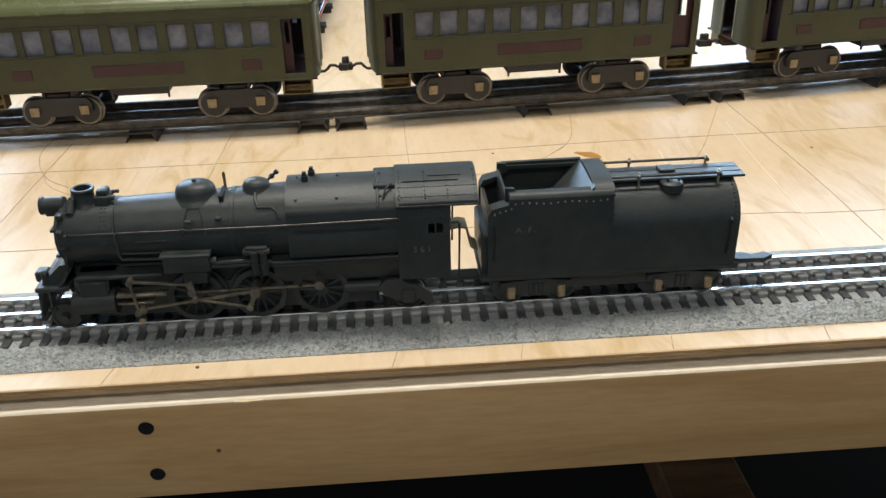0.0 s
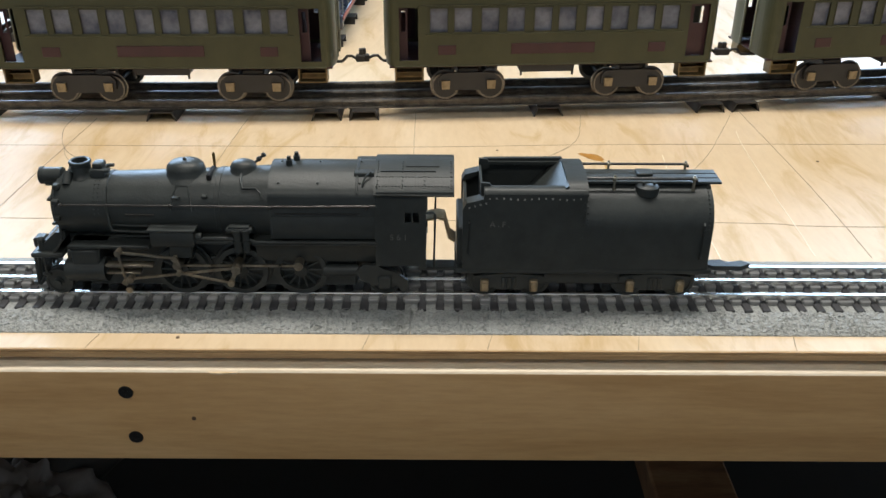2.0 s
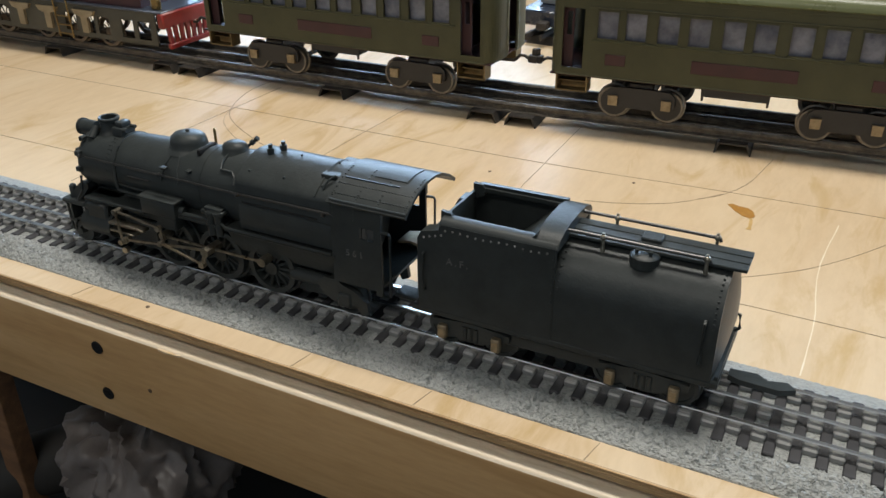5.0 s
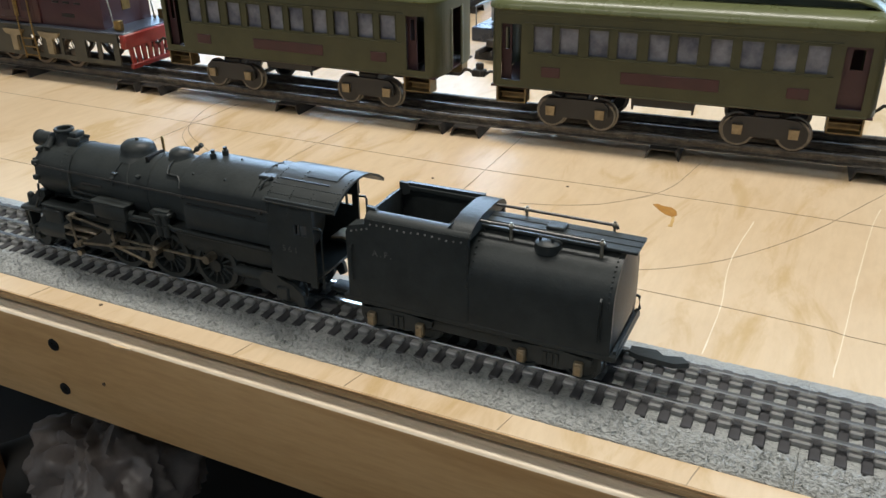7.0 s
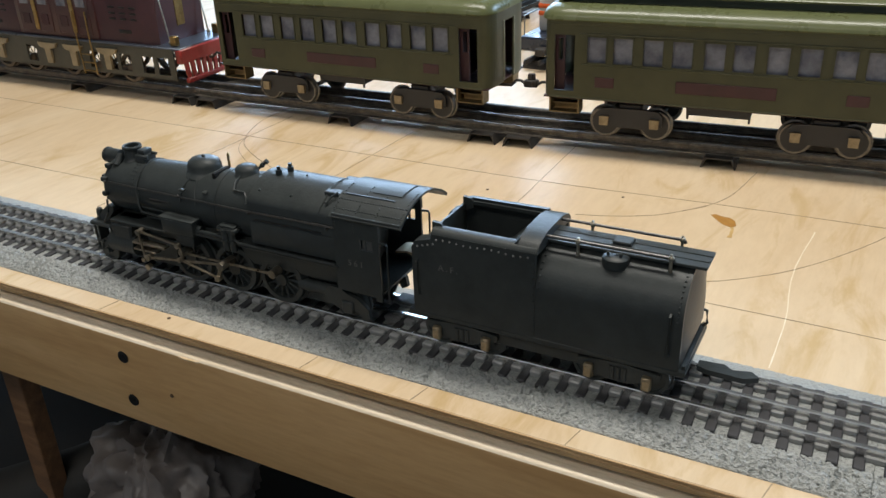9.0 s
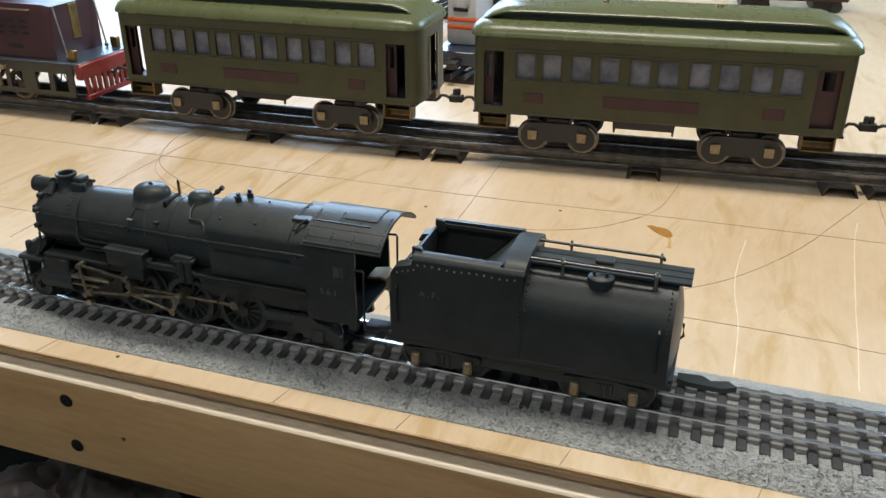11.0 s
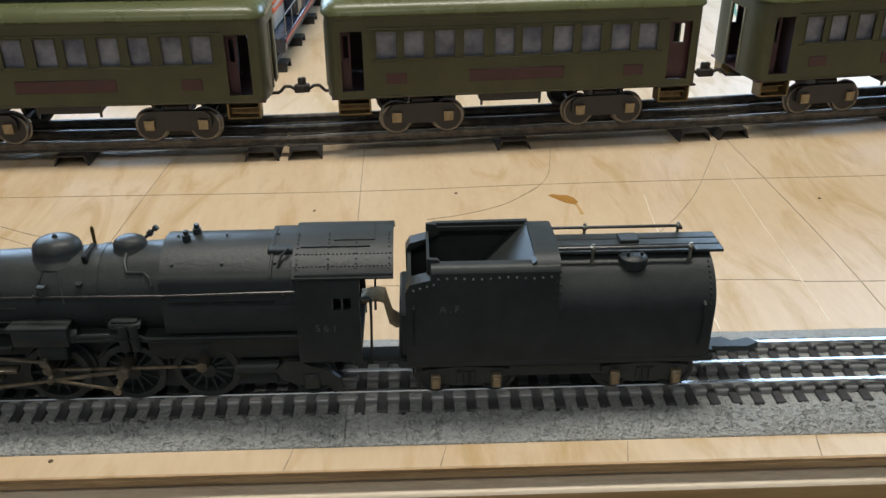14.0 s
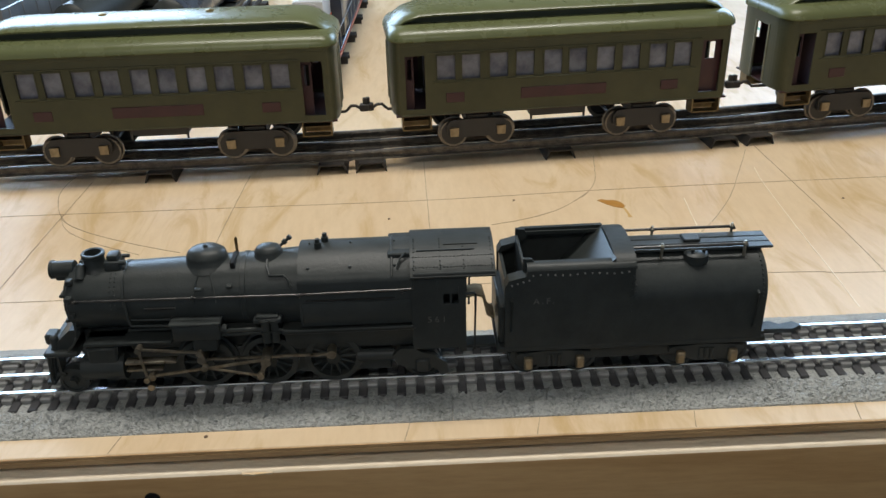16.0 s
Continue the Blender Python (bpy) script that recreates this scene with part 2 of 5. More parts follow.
add_prism(b, [(-0.0629, -0.0124), (-0.0623, -0.0113), (-0.0614, -0.0108), (-0.0440, -0.0108), (-0.0440, -0.0124)], "x", TOP_X0 + 0.002, TOP_X1 - 0.002)
# planed pine, lightened further to carry the overhead light on the top face
part("lit_planed_edge", b, wood("lit_pine_edge", (0.88, 0.78, 0.63), (0.84, 0.73, 0.57), (0.78, 0.66, 0.49), (0.9, 6, 9), 6, 0.5), fascia, "planed top edge, paled for the light from above")
for x, y in ((-1.2, -0.040), (1.2, -0.040), (-1.2, 1.90), (1.2, 1.90)):
    b = bm_new()
    add_box(b, x - 0.019, x + 0.019, y, y + 0.089, FLOOR_Z, -0.0060, 0.002)
    part("leg", b, PINE, table, "", UP)

# ---- room shell ----
WALL = paint("painted_wall", (0.44, 0.43, 0.41), (0.38, 0.37, 0.35), 3, 0.8)
CEIL = paint("dim_ceiling_boards", (0.24, 0.21, 0.18), (0.18, 0.16, 0.13), 3, 0.8)
# near-black, so that the shade below the table is in the colour
FLOORM = paint("shade_dark_floor", (0.022, 0.021, 0.02), (0.012, 0.012, 0.012), 4, 0.7)
RX0, RX1, RY0, RY1, RZ1 = -2.6, 2.6, -2.2, 2.4, 1.7


def slab(name, *args, mat=WALL, label="", cat=""):
    bb = bm_new()
    add_box(bb, *args)
    o = part(name, bb, mat)
    return tagged(o, label, cat, kind="structure")


slab("floor", RX0 - 0.1, RX1 + 0.1, RY0 - 0.1, RY1 + 0.1, FLOOR_Z - 0.05, FLOOR_Z, mat=FLOORM, label="bare concrete basement floor, coloured dark for shade", cat="floor")
slab("ceiling", RX0 - 0.1, RX1 + 0.1, RY0 - 0.1, RY1 + 0.1, RZ1, RZ1 + 0.05, mat=CEIL, label="plain dim brown ceiling", cat="ceiling")
slab("wall_south", RX0, RX1, RY0 - 0.1, RY0, FLOOR_Z, RZ1, label="plain painted wall", cat="wall")
slab("wall_west", RX0 - 0.1, RX0, RY0, RY1, FLOOR_Z, RZ1, label="plain painted wall", cat="wall")
slab("wall_east", RX1, RX1 + 0.1, RY0, RY1, FLOOR_Z, RZ1, label="plain painted wall", cat="wall")
b = bm_new()
WZ0, WZ1 = 0.45, 1.66
WINDOWS = ((-2.25, -0.68), (1.02, 2.48))
for xa, xb in ((RX0, -2.25), (-0.68, 1.02), (2.48, RX1)):
    add_box(b, xa, xb, RY1, RY1 + 0.1, FLOOR_Z, RZ1)
for xa, xb in WINDOWS:
    add_box(b, xa, xb, RY1, RY1 + 0.1, FLOOR_Z, WZ0)
    add_box(b, xa, xb, RY1, RY1 + 0.1, WZ1, RZ1)
tagged(part("wall_north", b, WALL), "plain painted wall with two window openings", "wall", kind="structure")

# ---- near track: moulded roadbed sections ----
RAILZ, TIEZ = 0.012, 0.0068
SEC = 0.254


def roadbed_mesh(seed):
    """One moulded ballast section with a rough sloping shoulder."""
    rnd = random.Random(seed)
    bb = bm_new()
    nx = 480
    prof = [(-0.043, 0.0), (-0.0429, 0.0005)]
    prof += [(-0.0424 + 0.00072 * k, 0.0009 + 0.0046 * min(1.0, k / 18.0) ** 0.9) for k in range(23)]
    prof += [(-0.0255, 0.0056), (-0.0240, 0.0056), (-0.0215, 0.0056), (-0.0190, 0.0056)]
    prof += [(-0.0160 + 0.0016 * k, 0.0056) for k in range(21)]
    prof += [(0.019, 0.0056), (0.024, 0.0056), (0.027, 0.0055), (0.031, 0.0050), (0.034, 0.0040), (0.037, 0.0029), (0.040, 0.0018), (0.0428, 0.0006), (0.043, 0.0)]
    rows = []
    for i in range(nx + 1):
        x = 0.0001 + (SEC - 0.0002) * i / nx
        r = []
        for k, (y, z) in enumerate(prof):
            j = 0 if k in (0, len(prof) - 1) or i in (0, nx) else 0.0003
            rough = 1.0 if -0.0415 < y < -0.0262 else 0.28
            swirl = Vector((noise.noise(Vector((x * 190, y * 190, 3.0))), noise.noise(Vector((x * 190, y * 190, 9.0))), 0))
            h = 0.30 - abs(noise.noise(Vector((x * 330 + seed, y * 460, seed)) + 1.5 * swirl))
            r.append(bb.verts.new((x + j * rnd.uniform(-1, 1), y + 0.5 * j * rnd.uniform(-1, 1), z + (0.0 if j == 0 else rough * (0.0036 * h + 0.00012 * rnd.uniform(-1, 1))))))
        rows.append(r)
    for p, q in zip(rows, rows[1:]):
        for k in range(len(prof) - 1):
            bb.faces.new((p[k], q[k], q[k + 1], p[k + 1]))
    bb.faces.new(rows[0])
    bb.faces.new(rows[-1][::-1])
    return finish(bb, "roadbed", BALLAST, 60)


def rail_mesh(length, head=0.0013, mat=RAIL):
    bb = bm_new()
    h = RAILZ - 0.0056
    pr = [(-0.0013, 0), (0.0013, 0), (0.0013, 0.0005), (0.0006, 0.0010), (0.0005, h - 0.0022), (head, h - 0.0016), (head, h - 0.0005), (head * 0.75, h), (-head * 0.75, h), (-head, h - 0.0005), (-head, h - 0.0016), (-0.0005, h - 0.0022), (-0.0006, 0.0010), (-0.0013, 0.0005)]
    add_prism(bb, pr, "x", 0.0001, length - 0.0001)
    return finish(bb, "rail", mat, 30)


bed_meshes = [roadbed_mesh(s) for s in (3, 8)]
rail_me, mid_me = rail_mesh(SEC), rail_mesh(SEC, 0.0012)
b = bm_new()
add_box(b, -0.0025, 0.0025, -0.0268, 0.0268, 0.004, TIEZ, 0.0005)
tie_me = finish(b, "tie", TIE, 30)
b = bm_new()
add_box(b, -0.0032, 0.0032, -0.0030, 0.0030, 0.0052, 0.0088, 0.0007)
chair_me = finish(b, "web_block", RAIL_BASE, 30)
PITCH = 0.0105
for s in range(-4, 4):
    sec = thing("roadbed_track_section", "grey moulded ballast track section with three rails", "track", pose(s * SEC + 0.002, 0, 0), "roadbed track sections")
    share("roadbed", bed_meshes[s % 2], sec, Matrix())
    for y, me in ((-0.0165, rail_me), (0.0, mid_me), (0.0165, rail_me)):
        share("rail", me, sec, pose(0, y, 0.0056))
    for k in range(24):
        share("tie", tie_me, sec, pose(0.0062 + k * PITCH, RND.uniform(-0.0002, 0.0002), 0))
        if s in (-2, -1, 0, 1):
            for y in (-0.0165, 0.0, 0.0165):
                share("web_block", chair_me, sec, pose(0.0062 + k * PITCH + PITCH / 2, y, 0) if k < 23 else pose(SEC, y, 0) @ Matrix.Diagonal((1.5, 1, 1, 1)))

# ---- locomotive ----
loco = thing("steam_locomotive", "black cast toy steam locomotive with nickel rods", "toy locomotive", pose(0, 0, RAILZ))
LZ = -RAILZ


def lp(name, bm, mat=None, label="", parent=None, smooth=40):
    return part(name, bm, mat or BLACK, parent or loco, label, pose(0, 0, LZ) if parent is None else None, smooth)


def boiler_ring(x, r, zc, seg=40):
    return [(x, r * math.sin(2 * math.pi * k / seg), zc + r * math.cos(2 * math.pi * k / seg)) for k in range(seg)]


def loft(bm, rings, cap=True):
    vs = [[bm.verts.new(p) for p in r] for r in rings]
    n = len(vs[0])
    for p, q in zip(vs, vs[1:]):
        for k in range(n):
            bm.faces.new((p[k], p[(k + 1) % n], q[(k + 1) % n], q[k]))
    if cap:
        bm.faces.new(vs[0][::-1])
        bm.faces.new(vs[-1])
    return bm


# boiler with its bands
b = bm_new()
BX = [(-0.1972, 0.0150, 0.0615), (-0.1960, 0.0172, 0.0615), (-0.1945, 0.0176, 0.0615), (-0.1690, 0.0178, 0.0616), (-0.1688, 0.0184, 0.0616), (-0.1668, 0.0184, 0.0616), (-0.1666, 0.0180, 0.0616),
      (-0.1060, 0.0196, 0.0622), (-0.1058, 0.0201, 0.0622), (-0.1035, 0.0201, 0.0622), (-0.1033, 0.0198, 0.0622), (-0.0745, 0.0208, 0.0628), (-0.0700, 0.0210, 0.0628)]
loft(b, [boiler_ring(*q) for q in BX])
lp("boiler", b)
# smokebox front with hinges
b = bm_new()
add_lathe(b, [(0.0150, 0.0), (0.0150, -0.0012), (0.0125, -0.0020), (0.011, -0.0026), (0.004, -0.0036), (0.0, -0.0038)], (-0.1972, 0, 0.0615), "x", 32)
for z in (0.054, 0.069):
    add_box(b, -0.2002, -0.1978, -0.014, -0.004, z - 0.0009, z + 0.0009, 0.0004)
lp("smokebox_door", b)
for a, s in ((-66, 1), (-38, 1.2), (66, 1), (38, 1.2), (-95, 0.8)):
    b = bm_new()
    y, z = 0.0186 * math.sin(radians(a)), 0.0615 + 0.0186 * math.cos(radians(a))
    add_box(b, -0.1960, -0.1925, y - 0.0018 * s, y + 0.0018 * s, z - 0.0015, z + 0.0015, 0.0005)
    lp("smokebox_clip", b)
# headlight
b = bm_new()
add_rod(b, (-0.2055, 0, 0.0780), (-0.1945, 0, 0.0780), 0.0046, seg=20)
add_rod(b, (-0.2068, 0, 0.0780), (-0.2054, 0, 0.0780), 0.0050, seg=20)
add_box(b, -0.2045, -0.1950, -0.0036, 0.0036, 0.0728, 0.0772, 0.0006)
lp("headlight", b)
# chimney
b = bm_new()
add_lathe(b, [(0.0080, 0.0770), (0.0064, 0.0788), (0.0054, 0.0806), (0.0054, 0.0850), (0.0060, 0.0856), (0.0061, 0.0868), (0.0056, 0.0874), (0.0044, 0.0872), (0.0043, 0.0820), (0.0, 0.0818)], (-0.1835, 0, 0), "z", 28)
lp("chimney", b)
b = bm_new()
add_box(b, -0.1775, -0.1690, -0.0052, 0.0052, 0.0770, 0.0835, 0.0012, 2)
add_box(b, -0.1760, -0.1700, -0.0038, 0.0038, 0.0830, 0.0866, 0.0012, 2)
add_rod(b, (-0.1690, -0.004, 0.0825), (-0.1662, -0.004, 0.0825), 0.0013)
add_rod(b, (-0.1690, 0.002, 0.0835), (-0.1655, 0.002, 0.0835), 0.0010)
lp("feedwater_box", b)
for s in (-1, 1):
    b = bm_new()
    add_rod(b, (-0.1895, s * 0.0092, 0.0760), (-0.1895, s * 0.0040, 0.0815), 0.0026, seg=14)
    lp("marker_lamp", b)
# rivet rows on the smokebox seam
b = bm_new()
for xs in (-0.1735, -0.1712):
    for a in range(-88, -8, 8):
        y, z = 0.0178 * math.sin(radians(a)), 0.0616 + 0.0178 * math.cos(radians(a))
        add_ball(b, (xs, y, z), 0.00045, u=6, v=4)
tagged(lp("rivets", b), kind="stuff")
# sand dome, steam dome
b = bm_new()
add_lathe(b, [(0.0125, -0.002), (0.0108, 0.0000), (0.0098, 0.0015), (0.0096, 0.0040), (0.0090, 0.0062), (0.0072, 0.0080), (0.0040, 0.0089), (0.0018, 0.0091), (0.0, 0.0091)], (0, 0, 0), "z", 28)
add_ball(b, (0, 0, 0.0094), 0.0011)
dm = lp("sand_dome", b)
dm.matrix_basis = pose(-0.1245, 0, LZ + 0.0792) @ Matrix.Diagonal((1.12, 0.98, 0.96, 1))
b = bm_new()
add_lathe(b, [(0.0095, -0.002), (0.0080, 0.0), (0.0069, 0.0012), (0.0068, 0.0034), (0.0058, 0.0054), (0.0036, 0.0066), (0.0, 0.0069)], (0, 0, 0), "z", 24)
dm = lp("steam_dome", b)
dm.matrix_basis = pose(-0.0920, 0, LZ + 0.0812) @ Matrix.Diagonal((1.08, 0.95, 0.95, 1))
for s in (-1, 1):
    for dx in (-0.006, 0.006):
        b = bm_new()
        add_tube(b, [(-0.1245 + dx * 0.4, s * 0.0098, 0.0790), (-0.1245 + dx * 0.8, s * 0.0165, 0.0725), (-0.1245 + dx, s * 0.0195, 0.0650)], 0.00045, 6)
        lp("sand_pipe", b)
# bell slot and upright switch lever
b = bm_new()
add_prism(b, [(-0.1101, 0.0815), (-0.1087, 0.0815), (-0.1086, 0.0895), (-0.1094, 0.0908), (-0.1102, 0.0895)], "y", 0.0045, 0.0052)
lp("switch_lever", b, BRASS, "thin dull brass reversing lever")
# solid near-black box, painted as the shade inside the slot
b = bm_new()
add_box(b, -0.1112, -0.1086, -0.0095, 0.0045, 0.0780, 0.0826, 0.0005)
lp("lever_slot", b, paint("slot_shade_black", (0.004, 0.004, 0.004), (0.002, 0.002, 0.002), 50, 0.9))
# whistle
b = bm_new()
add_rod(b, (-0.0872, 0.004, 0.0838), (-0.0808, 0.0053, 0.0892), 0.0008)
add_rod(b, (-0.0846, 0.0045, 0.0860), (-0.0832, 0.0048, 0.0872), 0.0015)
add_rod(b, (-0.0818, 0.0051, 0.0883), (-0.0806, 0.0053, 0.0894), 0.0014)
lp("whistle", b)
b = bm_new()
add_tube(b, [(-0.0920, -0.0062, 0.0822), (-0.0918, -0.0110, 0.0806), (-0.0905, -0.0150, 0.0772), (-0.0830, -0.0152, 0.0770), (-0.0805, -0.0170, 0.0752), (-0.0795, -0.0190, 0.0720)], 0.0007, 6)
lp("steam_pipe", b)
b = bm_new()
add_tube(b, [(-0.1668, -0.0120, 0.0760), (-0.1664, -0.0178, 0.0680), (-0.1655, -0.0194, 0.0560), (-0.1640, -0.0196, 0.0530), (-0.1450, -0.0200, 0.0525)], 0.0008, 6)
lp("feed_pipe", b)
# firebox casing, square-shouldered
b = bm_new()
sh = [(-0.0225, 0.0500), (-0.0225, 0.0748), (-0.0217, 0.0772), (-0.0192, 0.0794), (-0.0110, 0.0842), (-0.0050, 0.0864), (0.0, 0.0870), (0.0050, 0.0864), (0.0110, 0.0842), (0.0192, 0.0794), (0.0217, 0.0772), (0.0225, 0.0748), (0.0225, 0.0500)]
add_prism(b, sh, "x", -0.0755, -0.0160)
bevel_all(b, 0.0009, 2, 50)
lp("firebox_casing", b)
b = bm_new()
for x in (-0.0655, -0.0622):
    y = -0.0035 if x < -0.064 else 0.003
    add_rod(b, (x, y, 0.0855), (x, y, 0.0895), 0.0019, seg=10)
    add_rod(b, (x, y, 0.0890), (x, y, 0.0915), 0.0012, seg=10)
lp("safety_valves", b)
b = bm_new()
for x in (-0.0700, -0.0485, -0.0255):
    add_ball(b, (x, -0.0165, 0.0811), 0.0008, u=8, v=5)
    add_ball(b, (x, 0.0, 0.0871), 0.0007, u=8, v=5)
tagged(lp("stay_bolts", b), kind="stuff")
b = bm_new()
add_box(b, -0.0290, -0.0170, -0.0125, 0.0125, 0.0820, 0.0856, 0.0006)
add_tube(b, [(-0.0195, -0.0125, 0.0862), (-0.0225, -0.0150, 0.0842), (-0.0235, -0.0172, 0.0822), (-0.0240, -0.0185, 0.0802)], 0.0006, 6)
add_tube(b, [(-0.0270, y, z) for y, z in sh[2:-2]], 0.0007, 6)
lp("turret", b)
WIRE = paint("worn_black_wire", (0.075, 0.072, 0.068), (0.03, 0.03, 0.03), 200, 0.3, 0.6)
# handrails and running-board steps
for s in (-1, 1):
    b = bm_new()
    add_tube(b, [(-0.1935, s * 0.0180, 0.0680), (-0.1500, s * 0.0198, 0.0686), (-0.0760, s * 0.0232, 0.0698), (-0.0165, s * 0.0236, 0.0706)], 0.0006, 8)
    for x in (-0.1900, -0.1300, -0.0750, -0.0220):
        add_ball(b, (x, s * 0.0205 if x < -0.1 else s * 0.0230, 0.0690), 0.0011, u=8, v=6)
    add_box(b, -0.1560, -0.1400, s * 0.0190 - 0.0006, s * 0.0190 + 0.0006, 0.0622, 0.0628)
    add_box(b, -0.0720, -0.0260, s * 0.0226 - 0.0006, s * 0.0226 + 0.0006, 0.0652, 0.0658)
    lp("handrail", b, WIRE)
# running board and side apparatus
for s in (-1, 1):
    b = bm_new()
    add_box(b, -0.1900, -0.1440, min(s * 0.010, s * 0.0235), max(s * 0.010, s * 0.0235), 0.0430, 0.0452, 0.0005)
    lp("running_board", b)
    b = bm_new()
    add_box(b, -0.0860, -0.0160, min(s * 0.010, s * 0.0242), max(s * 0.010, s * 0.0242), 0.0462, 0.0485, 0.0005)
    add_box(b, -0.1190, -0.0860, min(s * 0.010, s * 0.0240), max(s * 0.010, s * 0.0240), 0.0468, 0.0490, 0.0005)
    lp("running_board", b)
for s in (-1, 1):
    b = bm_new()
    add_box(b, -0.1420, -0.1175, min(s * 0.014, s * 0.0262), max(s * 0.014, s * 0.0262), 0.0462, 0.0555, 0.0010, 2)
    add_box(b, -0.1432, -0.1165, min(s * 0.014, s * 0.0268), max(s * 0.014, s * 0.0268), 0.0552, 0.0568, 0.0004)
    add_rod(b, (-0.1185, s * 0.0210, 0.0500), (-0.1145, s * 0.0210, 0.0500), 0.0026)
    add_box(b, -0.1330, -0.1200, min(s * 0.016, s * 0.0245), max(s * 0.016, s * 0.0245), 0.0380, 0.0462, 0.0008)
    lp("air_tank_box", b)
for s in (-1, 1):
    b = bm_new()
    for x, r in ((-0.0940, 0.0024), (-0.0893, 0.0021)):
        add_rod(b, (x, s * 0.0235, 0.0425), (x, s * 0.0235, 0.0545), r, seg=14)
        add_rod(b, (x, s * 0.0235, 0.0545), (x, s * 0.0235, 0.0560), r * 1.25, seg=14)
        add_rod(b, (x, s * 0.0235, 0.0480), (x, s * 0.0235, 0.0495), r * 1.25, seg=14)
    lp("air_pump", b)
# pipes, ledges and castings along the side
for s in (-1, 1):
    b = bm_new()
    add_tube(b, [(-0.1640, s * 0.0186, 0.0560), (-0.1435, s * 0.0196, 0.0560)], 0.0006, 6)
    lp("side_pipe", b)
    b = bm_new()
    add_tube(b, [(-0.1165, s * 0.0215, 0.0478), (-0.1125, s * 0.0238, 0.0505), (-0.0975, s * 0.0238, 0.0505), (-0.0955, s * 0.0236, 0.0500)], 0.0011, 8)
    lp("side_pipe", b)
    b = bm_new()
    add_tube(b, [(-0.0870, s * 0.0242, 0.0505), (-0.0840, s * 0.0246, 0.0488), (-0.0175, s * 0.0246, 0.0488)], 0.0007, 6)
    lp("side_pipe", b)
    b = bm_new()
    add_box(b, -0.1000, -0.0855, min(s * 0.018, s * 0.0248), max(s * 0.018, s * 0.0248), 0.0540, 0.0566, 0.0008, 2)
    add_box(b, -0.0985, -0.0870, min(s * 0.018, s * 0.0240), max(s * 0.018, s * 0.0240), 0.0566, 0.0578, 0.0004)
    lp("pump_head", b)
    b = bm_new()
    add_box(b, -0.0745, -0.0170, min(s * 0.0215, s * 0.0231), max(s * 0.0215, s * 0.0231), 0.0500, 0.0640, 0.0007, 2)
    lp("side_sheet", b)
    b = bm_new()
    add_box(b, -0.1285, -0.1245, min(s * 0.0180, s * 0.0212), max(s * 0.0180, s * 0.0212), 0.0725, 0.0740, 0.0004)
    lp("boiler_step", b)
    b = bm_new()
    add_box(b, -0.1128, -0.1098, min(s * 0.0150, s * 0.0185), max(s * 0.0150, s * 0.0185), 0.0725, 0.0738, 0.0004)
    lp("check_valve", b)
# lower side skirt of the firebox and frame
b = bm_new()
add_prism(b, [(-0.0225, 0.0470), (-0.0175, 0.0330), (0.0175, 0.0330), (0.0225, 0.0470)], "x", -0.0850, -0.0170)
add_box(b, -0.1950, -0.0100, -0.0085, 0.0085, 0.0215, 0.0460, 0.0008)
add_box(b, -0.1860, -0.0300, -0.0128, 0.0128, 0.0140, 0.0330, 0.0010)
add_box(b, -0.1700, -0.0900, -0.0120, 0.0120, 0.0330, 0.0460, 0.0008)
add_prism(b, [(-0.1905, 0.0452), (-0.1700, 0.0452), (-0.1700, 0.0400), (-0.1850, 0.0400)], "y", -0.0165, 0.0165)
lp("chassis", b)
# cylinders
for s in (-1, 1):
    b = bm_new()
    add_rod(b, (-0.1930, s * 0.0190, 0.0285), (-0.1710, s * 0.0190, 0.0285), 0.0072, seg=24)
    add_rod(b, (-0.1910, s * 0.0185, 0.0390), (-0.1730, s * 0.0185, 0.0390), 0.0044, seg=20)
    add_box(b, -0.1890, -0.1735, min(s * 0.006, s * 0.0240), max(s * 0.006, s * 0.0240), 0.0240, 0.0425, 0.0012)
    add_rod(b, (-0.1945, s * 0.0190, 0.0285), (-0.1928, s * 0.0190, 0.0285), 0.0056, seg=20)
    add_rod(b, (-0.1840, s * 0.0200, 0.0420), (-0.1840, s * 0.0200, 0.0450), 0.0016)
    lp("cylinder", b)
# pilot: sloping deck, steps, guard bars and coupler dummy
b = bm_new()
add_prism(b, [(-0.2110, 0.0380), (-0.2010, 0.0380), (-0.1930, 0.0470), (-0.1930, 0.0500), (-0.1985, 0.0500), (-0.2090, 0.0405)], "y", -0.0165, 0.0165)
add_box(b, -0.2135, -0.1950, -0.0205, 0.0205, 0.0355, 0.0385, 0.0008)
pilot_bars = []
for k in range(9):
    y = -0.0180 + 0.0045 * k
    pilot_bars.append(bm_new())
    add_rod(pilot_bars[-1], (-0.2120, y, 0.0360), (-0.2165 + 0.0004 * abs(k - 4), y * 0.85, 0.0165), 0.0009, seg=6)
add_box(b, -0.2180, -0.2130, -0.0160, 0.0160, 0.0150, 0.0172, 0.0006)
add_box(b, -0.2190, -0.2120, -0.0040, 0.0040, 0.0330, 0.0395, 0.0010)
